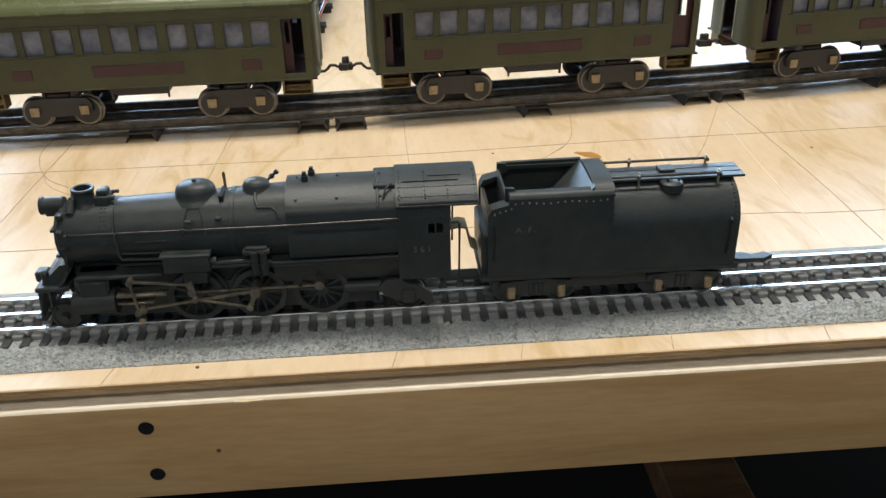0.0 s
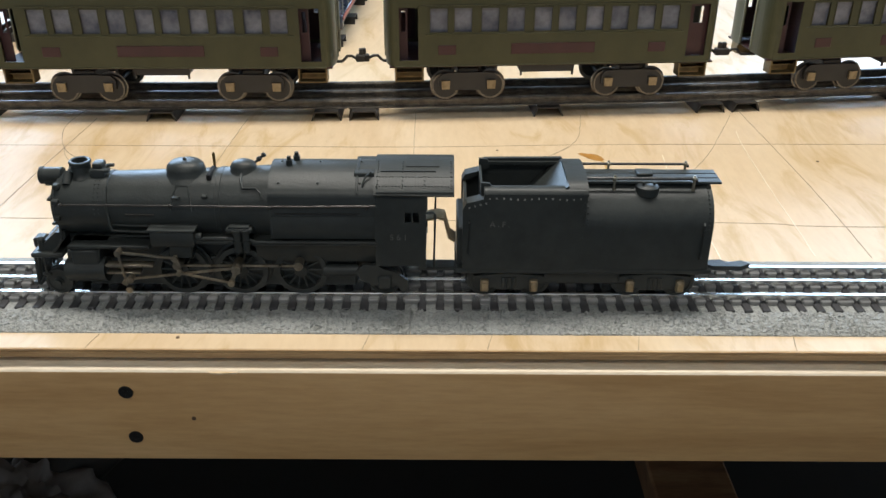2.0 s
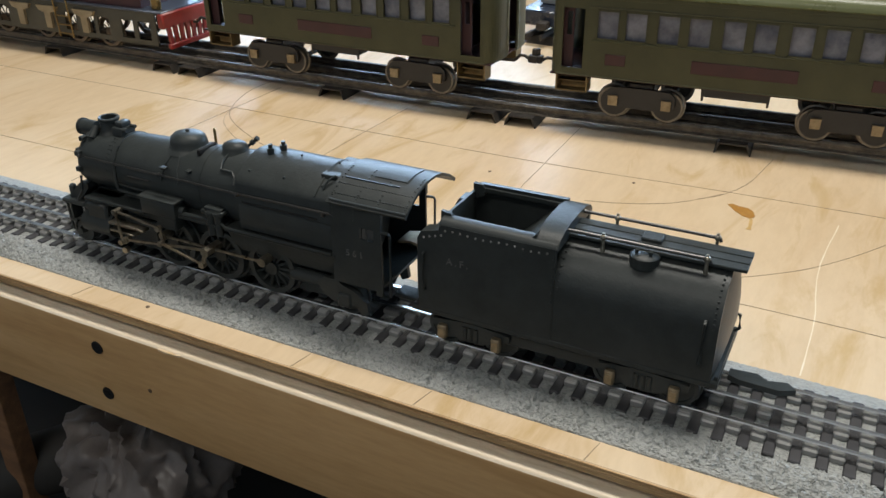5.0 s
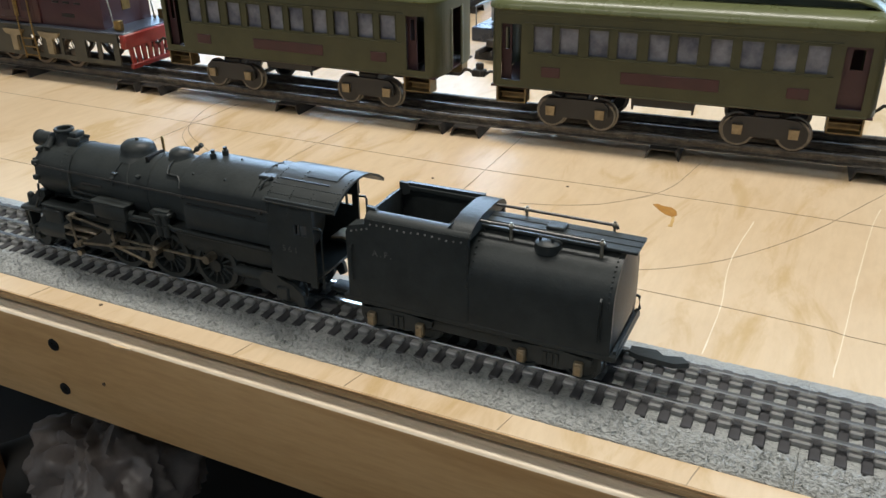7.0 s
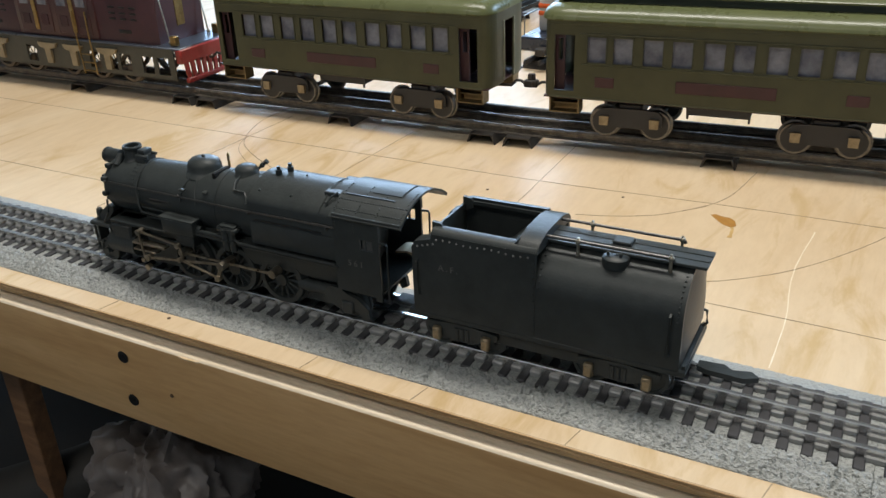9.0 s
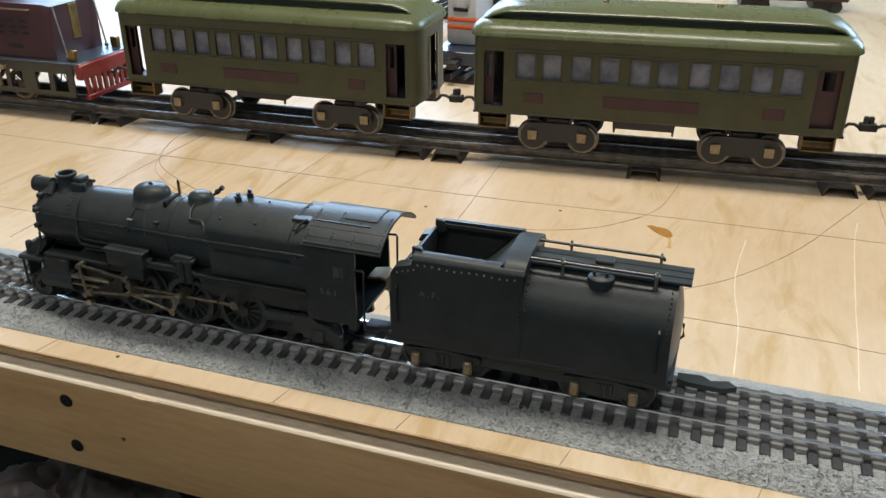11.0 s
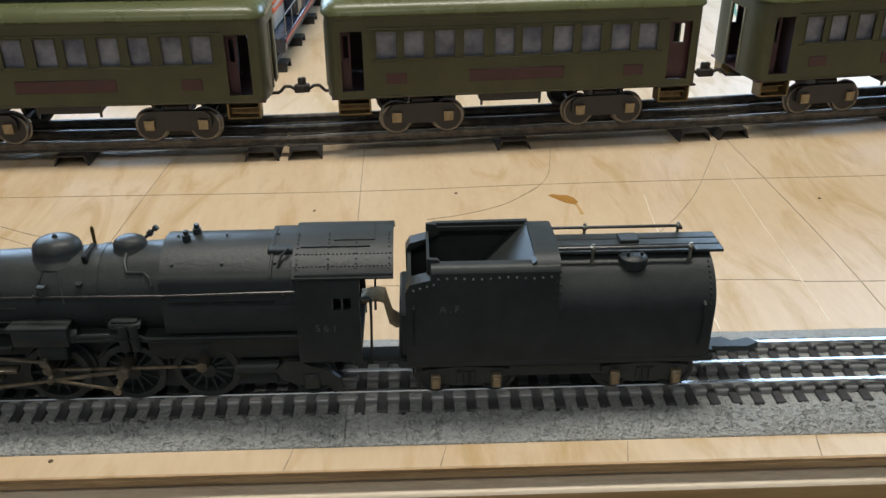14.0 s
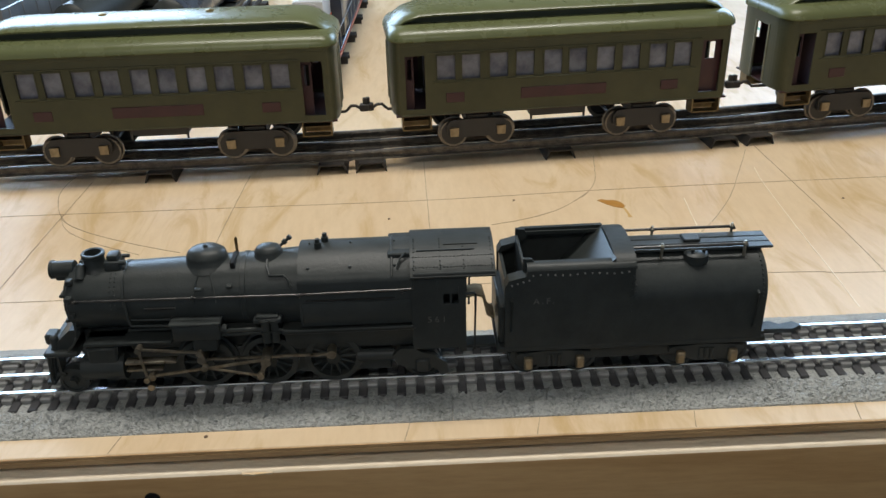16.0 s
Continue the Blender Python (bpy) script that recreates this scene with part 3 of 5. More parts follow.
for s in (-1, 1):
    add_rod(b, (-0.2080, s * 0.0150, 0.0380), (-0.2080, s * 0.0150, 0.0440), 0.0022, seg=12)
    add_ball(b, (-0.2080, s * 0.0150, 0.0445), 0.0022)
    add_tube(b, [(-0.1935, s * 0.0190, 0.0560), (-0.1932, s * 0.0205, 0.0480), (-0.1965, s * 0.0205, 0.0430), (-0.2000, s * 0.0195, 0.0395)], 0.0008, 6)
    add_box(b, -0.2090, -0.2040, min(s * 0.013, s * 0.0205), max(s * 0.013, s * 0.0205), 0.0240, 0.0262, 0.0004)
    add_box(b, -0.2070, -0.2058, min(s * 0.013, s * 0.0205), max(s * 0.013, s * 0.0205), 0.0250, 0.0360)
pilot = lp("pilot", b)
for bb in pilot_bars:
    part("pilot_bar", bb, BLACK, pilot)


def wheel(bm, x, y, z, r, s, spokes=0):
    """A wheel with a tread, a flange towards the middle and spokes or a dished face; s is the outward side."""
    w = 0.0042
    add_lathe(bm, [(r * 0.80, 0.0), (r * 0.99, 0.0002), (r, 0.0010), (r, w), (r * 1.10, w + 0.0002), (r * 1.10, w + 0.0012), (r * 0.80, w + 0.0014), (r * 0.80, 0.0)] if s < 0 else
              [(r * 0.80, 0.0), (r * 0.99, -0.0002), (r, -0.0010), (r, -w), (r * 1.10, -w - 0.0002), (r * 1.10, -w - 0.0012), (r * 0.80, -w - 0.0014), (r * 0.80, 0.0)], (x, y, z), "y", 32)
    if spokes:
        add_rod(bm, (x, y + s * 0.0004, z), (x, y - s * 0.004, z), r * 0.25, seg=16)
    else:
        add_rod(bm, (x, y - s * 0.0008, z), (x, y - s * 0.003, z), r * 0.82, seg=24)
        add_rod(bm, (x, y + s * 0.0010, z), (x, y - s * 0.003, z), r * 0.34, seg=14)


def spokes_for(parent, mat, x, y, z, r, s, count):
    """Each spoke of a wheel as a part of its own."""
    bb = bm_new()
    add_rod(bb, (0, 0, 0.2 * r), (0, 0, 0.84 * r), r * 0.050, r * 0.036, 6)
    me = finish(bb, "spoke", mat)
    for k in range(count):
        share("spoke", me, parent, Matrix.Translation((x, y - s * 0.002, z)) @ Matrix.Rotation(2 * math.pi * (k + 0.5) / count, 4, "Y"))


DRV = (-0.1290, -0.0950, -0.0610)
DZ = RAILZ + 0.0152
for x in DRV:
    for s in (-1, 1):
        b = bm_new()
        wheel(b, x, s * 0.0190, DZ, 0.0152, s, 14)
        spokes_for(lp("driving_wheel", b), BLACK, x, s * 0.0190, DZ, 0.0152, s, 14)
for x, r, yo in ((-0.2010, 0.0078, 0.0195), (-0.0130, 0.0095, 0.0185)):
    for s in (-1, 1):
        b = bm_new()
        wheel(b, x, s * yo, RAILZ + r, r, s)
        if r < 0.009:
            add_rod(b, (x, s * (yo + 0.0005), RAILZ + r), (x, s * (yo + 0.0028), RAILZ + r), 0.0022, seg=12)
        lp("truck_wheel", b)
for s in (-1, 1):
    b = bm_new()
    add_prism(b, [(-0.0290, 0.0285), (-0.0250, 0.0330), (-0.0170, 0.0330), (-0.0130, 0.0300), (-0.0070, 0.0285), (0.0000, 0.0230), (0.0010, 0.0170), (-0.0030, 0.0150), (-0.0060, 0.0200), (-0.0200, 0.0200), (-0.0270, 0.0235)], "y", s * 0.0195, s * 0.0222)
    add_box(b, -0.0170, -0.0090, min(s * 0.020, s * 0.0236), max(s * 0.020, s * 0.0236), 0.0180, 0.0262, 0.0010)
    add_rod(b, (-0.0480, s * 0.0170, 0.0270), (-0.0280, s * 0.0170, 0.0270), 0.0035, seg=12)
    lp("trailing_truck", b)
# rods and valve gear


def flat_rod(bm, p, q, w, y, t=0.0009):
    p, q = Vector((p[0], 0, p[1])), Vector((q[0], 0, q[1]))
    d = (q - p).normalized()
    n = Vector((-d.z, 0, d.x)) * w * 0.30
    lo = [v + Vector((0, y, 0)) for v in (p + n, q + n, q - n, p - n)]
    vs = [bm.verts.new(v) for v in lo] + [bm.verts.new(v + Vector((0, t, 0))) for v in lo]
    for f4 in ((0, 1, 2, 3), (7, 6, 5, 4), (0, 4, 5, 1), (1, 5, 6, 2), (2, 6, 7, 3), (3, 7, 4, 0)):
        bm.faces.new([vs[i] for i in f4])


PINZ = DZ + 0.0072
ROD_Y = -0.0262
for s in (-1, 1):
    b = bm_new()
    yy = ROD_Y if s < 0 else -ROD_Y - 0.0009
    flat_rod(b, (DRV[1], PINZ), (DRV[2], PINZ), 0.0023, yy)
    flat_rod(b, (DRV[0], PINZ), (DRV[1], PINZ), 0.0021, yy)
    for x in (DRV[0], DRV[2]):
        add_rod(b, (x, s * 0.0200, PINZ), (x, s * 0.0270, PINZ), 0.0026, seg=16)
    lp("side_rod", b, STEEL, "dull nickel side rod")
    b = bm_new()
    yy = s * 0.0285
    flat_rod(b, (DRV[1], PINZ), (-0.1555, 0.0272), 0.0023, yy - 0.0005)
    add_rod(b, (DRV[1], s * 0.0200, PINZ), (DRV[1], s * 0.0318, PINZ), 0.0029, seg=6)
    add_rod(b, (-0.1555, s * 0.026, 0.0272), (-0.1555, s * 0.0305, 0.0272), 0.0020, seg=12)
    lp("main_rod", b, STEEL, "dull nickel main rod")
    b = bm_new()
    yy = s * 0.0305
    flat_rod(b, (DRV[1], PINZ), (DRV[1] - 0.0035, PINZ - 0.0085), 0.0038, yy - 0.0005, 0.0012)
    flat_rod(b, (DRV[1] - 0.0035, PINZ - 0.0085), (-0.1270, 0.0322), 0.0018, yy - 0.0005)
    add_rod(b, (DRV[1] - 0.0035, yy - 0.0015, PINZ - 0.0085), (DRV[1] - 0.0035, yy + 0.0015, PINZ - 0.0085), 0.0019, seg=12)
    add_rod(b, (-0.1270, yy - 0.0015, 0.0322), (-0.1270, yy + 0.0015, 0.0322), 0.0016, seg=12)
    flat_rod(b, (-0.1270, 0.0322), (-0.1285, 0.0420), 0.0024, s * 0.0285)
    flat_rod(b, (-0.1290, 0.0402), (-0.1600, 0.0436), 0.0021, s * 0.0285)
    add_rod(b, (-0.1290, s * 0.0275, 0.0402), (-0.1290, s * 0.0300, 0.0402), 0.0018, seg=12)
    add_rod(b, (-0.1600, s * 0.0250, 0.0436), (-0.1600, s * 0.0302, 0.0436), 0.0018, seg=14)
    flat_rod(b, (-0.1600, 0.0436), (-0.1582, 0.0260), 0.0022, s * 0.0295)
    add_rod(b, (-0.1582, s * 0.0280, 0.0258), (-0.1582, s * 0.0312, 0.0258), 0.0016, seg=12)
    add_rod(b, (-0.1570, s * 0.0270, 0.0205), (-0.1570, s * 0.0300, 0.0205), 0.0019, seg=14)
    lp("valve_gear", b, STEEL, "dull nickel valve gear links")
    b = bm_new()
    add_box(b, -0.1690, -0.1425, min(s * 0.0225, s * 0.0275), max(s * 0.0225, s * 0.0275), 0.0338, 0.0354, 0.0002)
    add_box(b, -0.1690, -0.1500, min(s * 0.0225, s * 0.0275), max(s * 0.0225, s * 0.0275), 0.0295, 0.0308, 0.0002)
    lp("crosshead_guide", b, STEEL, "dull nickel crosshead guide bars")
# cab: riveted roof, side sheets, front sheet
b = bm_new()
arc = [(-0.0262, 0.0785), (-0.0245, 0.0800), (-0.0195, 0.0834), (-0.0120, 0.0868), (-0.0050, 0.0884), (0.0, 0.0887), (0.0050, 0.0884), (0.0120, 0.0868), (0.0195, 0.0834), (0.0245, 0.0800), (0.0262, 0.0785)]
inner = [(y * 0.965, z - 0.0013) for y, z in arc]
add_prism(b, arc + inner[::-1], "x", -0.0175, 0.0262)
lp("cab_roof", b)
b = bm_new()
for x in (-0.0155, -0.0020, 0.0100, 0.0245):
    for k in range(11):
        u = 0.06 + 0.038 * k
        i = u * (len(arc) - 1)
        a0, a1, fr = arc[int(i)], arc[int(i) + 1], i - int(i)
        y, z = a0[0] + (a1[0] - a0[0]) * fr, a0[1] + (a1[1] - a0[1]) * fr
        add_ball(b, (x, y, z), 0.0005, u=6, v=4)
for k in range(24):
    x = -0.0160 + 0.0410 * k / 23
    for u in (1.55, 2.45):
        a0, a1, fr = arc[int(u)], arc[int(u) + 1], u - int(u)
        add_ball(b, (x, a0[0] + (a1[0] - a0[0]) * fr, a0[1] + (a1[1] - a0[1]) * fr), 0.0005, u=6, v=4)
tagged(lp("roof_rivets", b), kind="stuff")
b = bm_new()
add_prism(b, [(-0.0085, 0.0870), (-0.0085, 0.0881), (-0.0050, 0.0889), (0.0, 0.0892), (0.0050, 0.0889), (0.0085, 0.0881), (0.0085, 0.0870)], "x", 0.0, 0.0180)
add_tube(b, [(-0.0160, -0.0250, 0.0797), (0.0258, -0.0250, 0.0797)], 0.0007, 6)
add_box(b, -0.0140, 0.0160, -0.0128, -0.0122, 0.0858, 0.0871)
lp("roof_hatch", b)
SIDE_Y = 0.0236
for s in (-1, 1):
    b = bm_new()
    y0, y1 = min(s * SIDE_Y, s * (SIDE_Y - 0.0014)), max(s * SIDE_Y, s * (SIDE_Y - 0.0014))
    # the side sheet goes round its window
    add_box(b, -0.0175, -0.0010, y0, y1, 0.0335, 0.0800)
    add_box(b, -0.0010, 0.0070, y0, y1, 0.0335, 0.0605)
    add_box(b, -0.0010, 0.0070, y0, y1, 0.0668, 0.0800)
    add_box(b, 0.0070, 0.0108, y0, y1, 0.0310, 0.0800)
    add_box(b, 0.0026, 0.0034, y0, y1, 0.0605, 0.0668)
    add_box(b, 0.0070, 0.0112, y0 - 0.0004, y1 + 0.0004, 0.0680, 0.0790)
    lp("cab_side", b, None, "", None, 30)
    b = bm_new()
    add_tube(b, [(0.0108, s * 0.0232, 0.0665), (0.0150, s * 0.0232, 0.0668), (0.0158, s * 0.0232, 0.0655), (0.0150, s * 0.0232, 0.0320)], 0.0007, 6)
    lp("grab_iron", b)
    b = bm_new()
    for x in (-0.0160, -0.0040, 0.0088):
        for k in range(6):
            add_ball(b, (x, s * SIDE_Y, 0.0700 + 0.0015 * k), 0.0004, u=6, v=4)
    tagged(lp("side_rivets", b), kind="stuff")
b = bm_new()
add_prism(b, [(-0.0230, 0.0335), (0.0230, 0.0335), (0.0232, 0.0795), (0.0110, 0.0858), (0.0, 0.0872), (-0.0110, 0.0858), (-0.0232, 0.0795)], "x", -0.0168, -0.0150)
add_rod(b, (-0.0150, 0, 0.0560), (-0.0060, 0, 0.0560), 0.0150, 0.0140, 24)
lp("backhead", b)
b = bm_new()
add_box(b, -0.0160, 0.0105, -0.0215, 0.0215, 0.0345, 0.0362, 0.0004)
add_box(b, 0.0060, 0.0300, -0.0050, 0.0050, 0.0200, 0.0222, 0.0005)
lp("cab_floor", b)
b = bm_new()
add_prism(b, [(0.0100, 0.0530), (0.0170, 0.0545), (0.0205, 0.0535), (0.0230, 0.0420), (0.0265, 0.0395), (0.0275, 0.0405), (0.0242, 0.0430), (0.0212, 0.0548), (0.0172, 0.0556), (0.0100, 0.0542)], "y", -0.0060, 0.0060)
lp("drawbar", b, BRASSY, "bent brass drawbar strip")


def lettering(text, size, at, mat, parent, label, w=1.0):
    c = bpy.data.curves.new("writing", "FONT")
    c.body, c.size, c.extrude, c.align_x, c.align_y, c.space_character = text, size, 0.00012, "CENTER", "CENTER", w
    tmp = bpy.data.objects.new("writing", c)
    scene.collection.objects.link(tmp)
    me = bpy.data.meshes.new_from_object(tmp.evaluated_get(bpy.context.evaluated_depsgraph_get()))
    bpy.data.objects.remove(tmp)
    me.materials.clear()
    me.materials.append(mat)
    ob = new("lettering", me)
    ob.parent = parent
    ob.matrix_basis = at
    return tagged(ob, label)


WHITE_INK = paint("faded_white_ink", (0.15, 0.15, 0.14), (0.05, 0.05, 0.045), 700, 0.6)
lettering("561", 0.0050, pose(-0.0045, -SIDE_Y - 0.00008, 0.0515 + LZ, 90), WHITE_INK, loco, "faded white number on the cab side", 1.5)

# ---- tender ----
tender = thing("tender", "black cast toy tender with riveted coal bunker", "toy tender", pose(0, 0, RAILZ))


def tp(name, bm, mat=None, label="", smooth=40):
    return part(name, bm, mat or BLACK, tender, label, pose(0, 0, LZ), smooth)


# round tank
b = bm_new()
TY, TZB, TZC = 0.0235, 0.0320, 0.0565


def tank_outline(grow=0.0):
    pts = [(-TY - grow, TZB)]
    for k in range(0, 25):
        a = math.pi * k / 24
        pts.append((-(TY + grow) * math.cos(a), TZC + (0.0212 + grow) * math.sin(a)))
    pts.append((TY + grow, TZB))
    return pts


add_prism(b, tank_outline(), "x", 0.0900, 0.1695)
bevel_all(b, 0.0012, 2, 60)
tp("tank", b)
b = bm_new()
loft(b, [[(0.1690 + 0.0042 * (1 - q * q), y * q, 0.0540 + (z - 0.0540) * q) for y, z in tank_outline(-0.0012)] for q in (1.0, 0.94, 0.82, 0.64, 0.42, 0.2)])
# black sheet tinted warm and lighter: the table's reflection is in the colour
tp("tank_end", b, paint("table_reflection_black", (0.060, 0.054, 0.047), (0.03, 0.028, 0.026), 60, 0.38))
# bunker side sheets with their step down at the front and rounded coping
b = bm_new()
so = [(0.0310, 0.0320), (0.0985, 0.0320), (0.0985, 0.0782), (0.0440, 0.0782), (0.0425, 0.0776), (0.0420, 0.0745), (0.0330, 0.0725), (0.0310, 0.0690)]
for s in (-1, 1):
    bb = bm_new()
    add_prism(bb, so, "y", s * 0.0214, s * 0.0238)
    bevel_all(bb, 0.0008, 2, 50)
    tp("bunker_side", bb)
    bb = bm_new()
    add_prism(bb, [(s * 0.0238, 0.0765), (s * 0.0236, 0.0784), (s * 0.0222, 0.0800), (s * 0.0195, 0.0808), (s * 0.0168, 0.0806), (s * 0.0168, 0.0788), (s * 0.0210, 0.0770)], "x", 0.0425, 0.0985)
    tp("bunker_coping", bb)
    bb = bm_new()
    so2 = [(0.0310, 0.0690), (0.0330, 0.0728), (0.0420, 0.0752), (0.0420, 0.0735), (0.0330, 0.0690)]
    add_prism(bb, so2, "y", s * 0.0160, s * 0.0239)
    tp("front_cope", bb)
    bb = bm_new()
    for k in range(14):
        add_ball(bb, (0.0455 + 0.0038 * k, s * 0.0239, 0.0755 + 0.0004 * math.sin(k)), 0.0006, u=6, v=4)
    for k in range(4):
        add_ball(bb, (0.0345 + 0.003 * k, s * 0.0239, 0.0702 + 0.0009 * k), 0.00062, u=6, v=4)
    tagged(tp("rivets", bb, paint("bare_rivets", (0.50, 0.49, 0.46), (0.03, 0.03, 0.03), 700, 0.5, 0.2)), kind="stuff")
    bb = bm_new()
    for k in range(10):
        for xs in (0.0975, 0.1000):
            a = radians(8 + 9 * k)
            if xs > 0.099:
                add_ball(bb, (xs, s * TY * math.cos(a), TZC + 0.0212 * math.sin(a)), 0.0006, u=6, v=4)
            elif k < 6:
                add_ball(bb, (xs, s * 0.0239, 0.052 + 0.0042 * k), 0.0006, u=6, v=4)
    for k in range(14):
        a = radians(2 + 6.5 * k)
        add_ball(bb, (0.1672, s * TY * math.cos(a), TZC + 0.0212 * math.sin(a)), 0.0006, u=6, v=4)
    tagged(tp("tank_rivets", bb), kind="stuff")
    bb = bm_new()
    add_tube(bb, [(0.1640, s * 0.0236, 0.0612), (0.1640, s * 0.0252, 0.0606), (0.1640, s * 0.0252, 0.0400), (0.1640, s * 0.0236, 0.0394)], 0.0007, 6)
    tp("grab_iron", bb)
    bb = bm_new()
    add_tube(bb, [(0.0345, s * 0.0238, 0.0625), (0.0345, s * 0.0253, 0.0618), (0.0345, s * 0.0253, 0.0430), (0.0345, s * 0.0238, 0.0424)], 0.0007, 6)
    tp("grab_iron", bb)
    bb = bm_new()
    add_prism(bb, [(0.0408, 0.0740), (0.0470, 0.0770), (0.0470, 0.0800), (0.0455, 0.0822), (0.0408, 0.0826)], "y", s * 0.0165, s * 0.0185)
    tp("bunker_wing", bb)
# bunker front, back and sloping floor
b = bm_new()
add_prism(b, [(-0.0215, 0.0320), (0.0215, 0.0320), (0.0215, 0.0680), (-0.0215, 0.0680)], "x", 0.0318, 0.0335)
add_prism(b, [(-0.0178, 0.0600), (0.0178, 0.0600), (0.0178, 0.0790), (-0.0178, 0.0790)], "x", 0.0408, 0.0420)
tp("bunker_front", b)
b = bm_new()
bk = [(-0.0233, 0.0770), (-0.0233, 0.0782), (-0.0205, 0.0812), (-0.0150, 0.0830), (-0.0080, 0.0842), (0.0080, 0.0842), (0.0150, 0.0830), (0.0205, 0.0812), (0.0233, 0.0782), (0.0233, 0.0770)]
add_prism(b, bk, "x", 0.0880, 0.0992)
bevel_all(b, 0.0010, 2, 40)
tp("bunker_back", b)
b = bm_new()
add_prism(b, [(0.0420, 0.0560), (0.0620, 0.0560), (0.0885, 0.0825), (0.0885, 0.0805), (0.0640, 0.0540), (0.0420, 0.0540)], "y", -0.0212, 0.0212)
tp("bunker_floor", b)
b = bm_new()
add_prism(b, [(0.0425, 0.0780), (0.0425, 0.0815), (0.0445, 0.0822), (0.0890, 0.0826), (0.0890, 0.0780)], "y", 0.0180, 0.0205)
tp("bunker_board", b)
# walkway planks along the tank top
for k in range(3):
    b = bm_new()
    y = -0.0062 + 0.0062 * k
    add_box(b, 0.0975, 0.1750, y - 0.0028, y + 0.0028, 0.0782, 0.0797, 0.0003)
    tp("walkway_plank", b)
b = bm_new()
add_lathe(b, [(0.0065, -0.0045), (0.0065, 0.0), (0.0050, 0.0012), (0.0, 0.0014)], (0.1335, -0.0100, 0.0778), "z", 18)
add_rod(b, (0.1305, -0.0130, 0.0795), (0.1305, -0.0130, 0.0812), 0.0008, seg=8)
add_rod(b, (0.1365, -0.0130, 0.0795), (0.1365, -0.0130, 0.0812), 0.0008, seg=8)
add_box(b, 0.1290, 0.1380, -0.0020, 0.0060, 0.0795, 0.0815, 0.0005)
tp("filler_hatch", b)
for s in (-1, 1):
    b = bm_new()
    y = -0.0105 if s < 0 else 0.0105
    add_tube(b, [(0.0985, y, 0.0822), (0.1585, y, 0.0822), (0.1602, y, 0.0817), (0.1606, y, 0.0805)], 0.0008, 8)
    rail = tp("top_rail", b, paint("dull_rail_wire", (0.10, 0.095, 0.09), (0.05, 0.05, 0.05), 200, 0.3, 0.6))
    for x in (0.1150, 0.1590):
        bb = bm_new()
        add_rod(bb, (x, y, 0.0750), (x, y, 0.0808), 0.0010, 0.0007, seg=10)
        add_ball(bb, (x, y, 0.0821), 0.0015, u=10, v=8)
        add_rod(bb, (x, y, 0.0826), (x, y, 0.0841), 0.0007, seg=8)
        part("rail_post", bb, STEEL, rail, "bright nickel rail post")
# underframe, trucks and journal boxes
b = bm_new()
add_box(b, 0.0270, 0.1725, -0.0236, 0.0236, 0.0285, 0.0322, 0.0008)
add_box(b, 0.0280, 0.0330, -0.0200, 0.0200, 0.0322, 0.0560, 0.0010)
add_box(b, 0.0700, 0.1280, -0.0200, 0.0200, 0.0200, 0.0290, 0.0010)
tp("underframe", b)
for xa, xb in ((0.0440, 0.0720), (0.1270, 0.1555)):
    for s in (-1, 1):
        b = bm_new()
        xm = (xa + xb) / 2
        add_prism(b, [(xa - 0.006, 0.0265), (xm - 0.005, 0.0282), (xm + 0.005, 0.0282), (xb + 0.006, 0.0265), (xb + 0.006, 0.0235), (xm + 0.006, 0.0180), (xm - 0.006, 0.0180), (xa - 0.006, 0.0235)], "y", s * 0.0205, s * 0.0228)
        for q in range(3):
            add_rod(b, (xm - 0.003 + 0.003 * q, s * 0.0225, 0.0190), (xm - 0.003 + 0.003 * q, s * 0.0225, 0.0262), 0.0014, seg=8)
        tp("truck_frame", b)
    for x in (xa, xb):
        for s in (-1, 1):
            bb = bm_new()
            wheel(bb, x, s * 0.0190, RAILZ + 0.0098, 0.0098, s)
            tp("wheel", bb)
            bb = bm_new()
            add_box(bb, x - 0.0023, x + 0.0023, min(s * 0.0225, s * 0.0258), max(s * 0.0225, s * 0.0258), 0.0178, 0.0252, 0.0006)
            add_box(bb, x - 0.0018, x + 0.0018, min(s * 0.0250, s * 0.0263), max(s * 0.0250, s * 0.0263), 0.0186, 0.0240, 0.0003)
            tp("journal_box", bb, BRASSY, "tarnished brass journal box")
b = bm_new()
add_prism(b, [(0.1740, -0.0022), (0.1790, -0.0040), (0.1960, -0.0046), (0.2025, -0.0010), (0.1985, 0.0030), (0.1900, 0.0006), (0.1860, 0.0040), (0.1740, 0.0030)], "z", 0.0208, 0.0236)
bevel_all(b, 0.0006, 1)
tp("coupler", b)
b = bm_new()
add_tube(b, [(0.1706, 0.0120, 0.0470), (0.1734, 0.0125, 0.0460), (0.1740, 0.0130, 0.0390), (0.1720, 0.0130, 0.0370)], 0.0008, 6)
add_box(b, 0.1705, 0.1722, -0.0215, 0.0215, 0.0290, 0.0340)
tp("rear_beam", b)
lettering("A.F.", 0.0048, pose(0.0515, -0.02388, 0.0600 + LZ, 90), WHITE_INK, tender, "faded white initials on the bunker side", 1.5)

# ---- rear tinplate track ----
RT = 0.0160
NODES = [(-1.13, 0.318), (-0.775, 0.333), (-0.4205, 0.339), (-0.0700, 0.347), (0.2890, 0.376), (0.6400, 0.424), (0.9850, 0.490)]


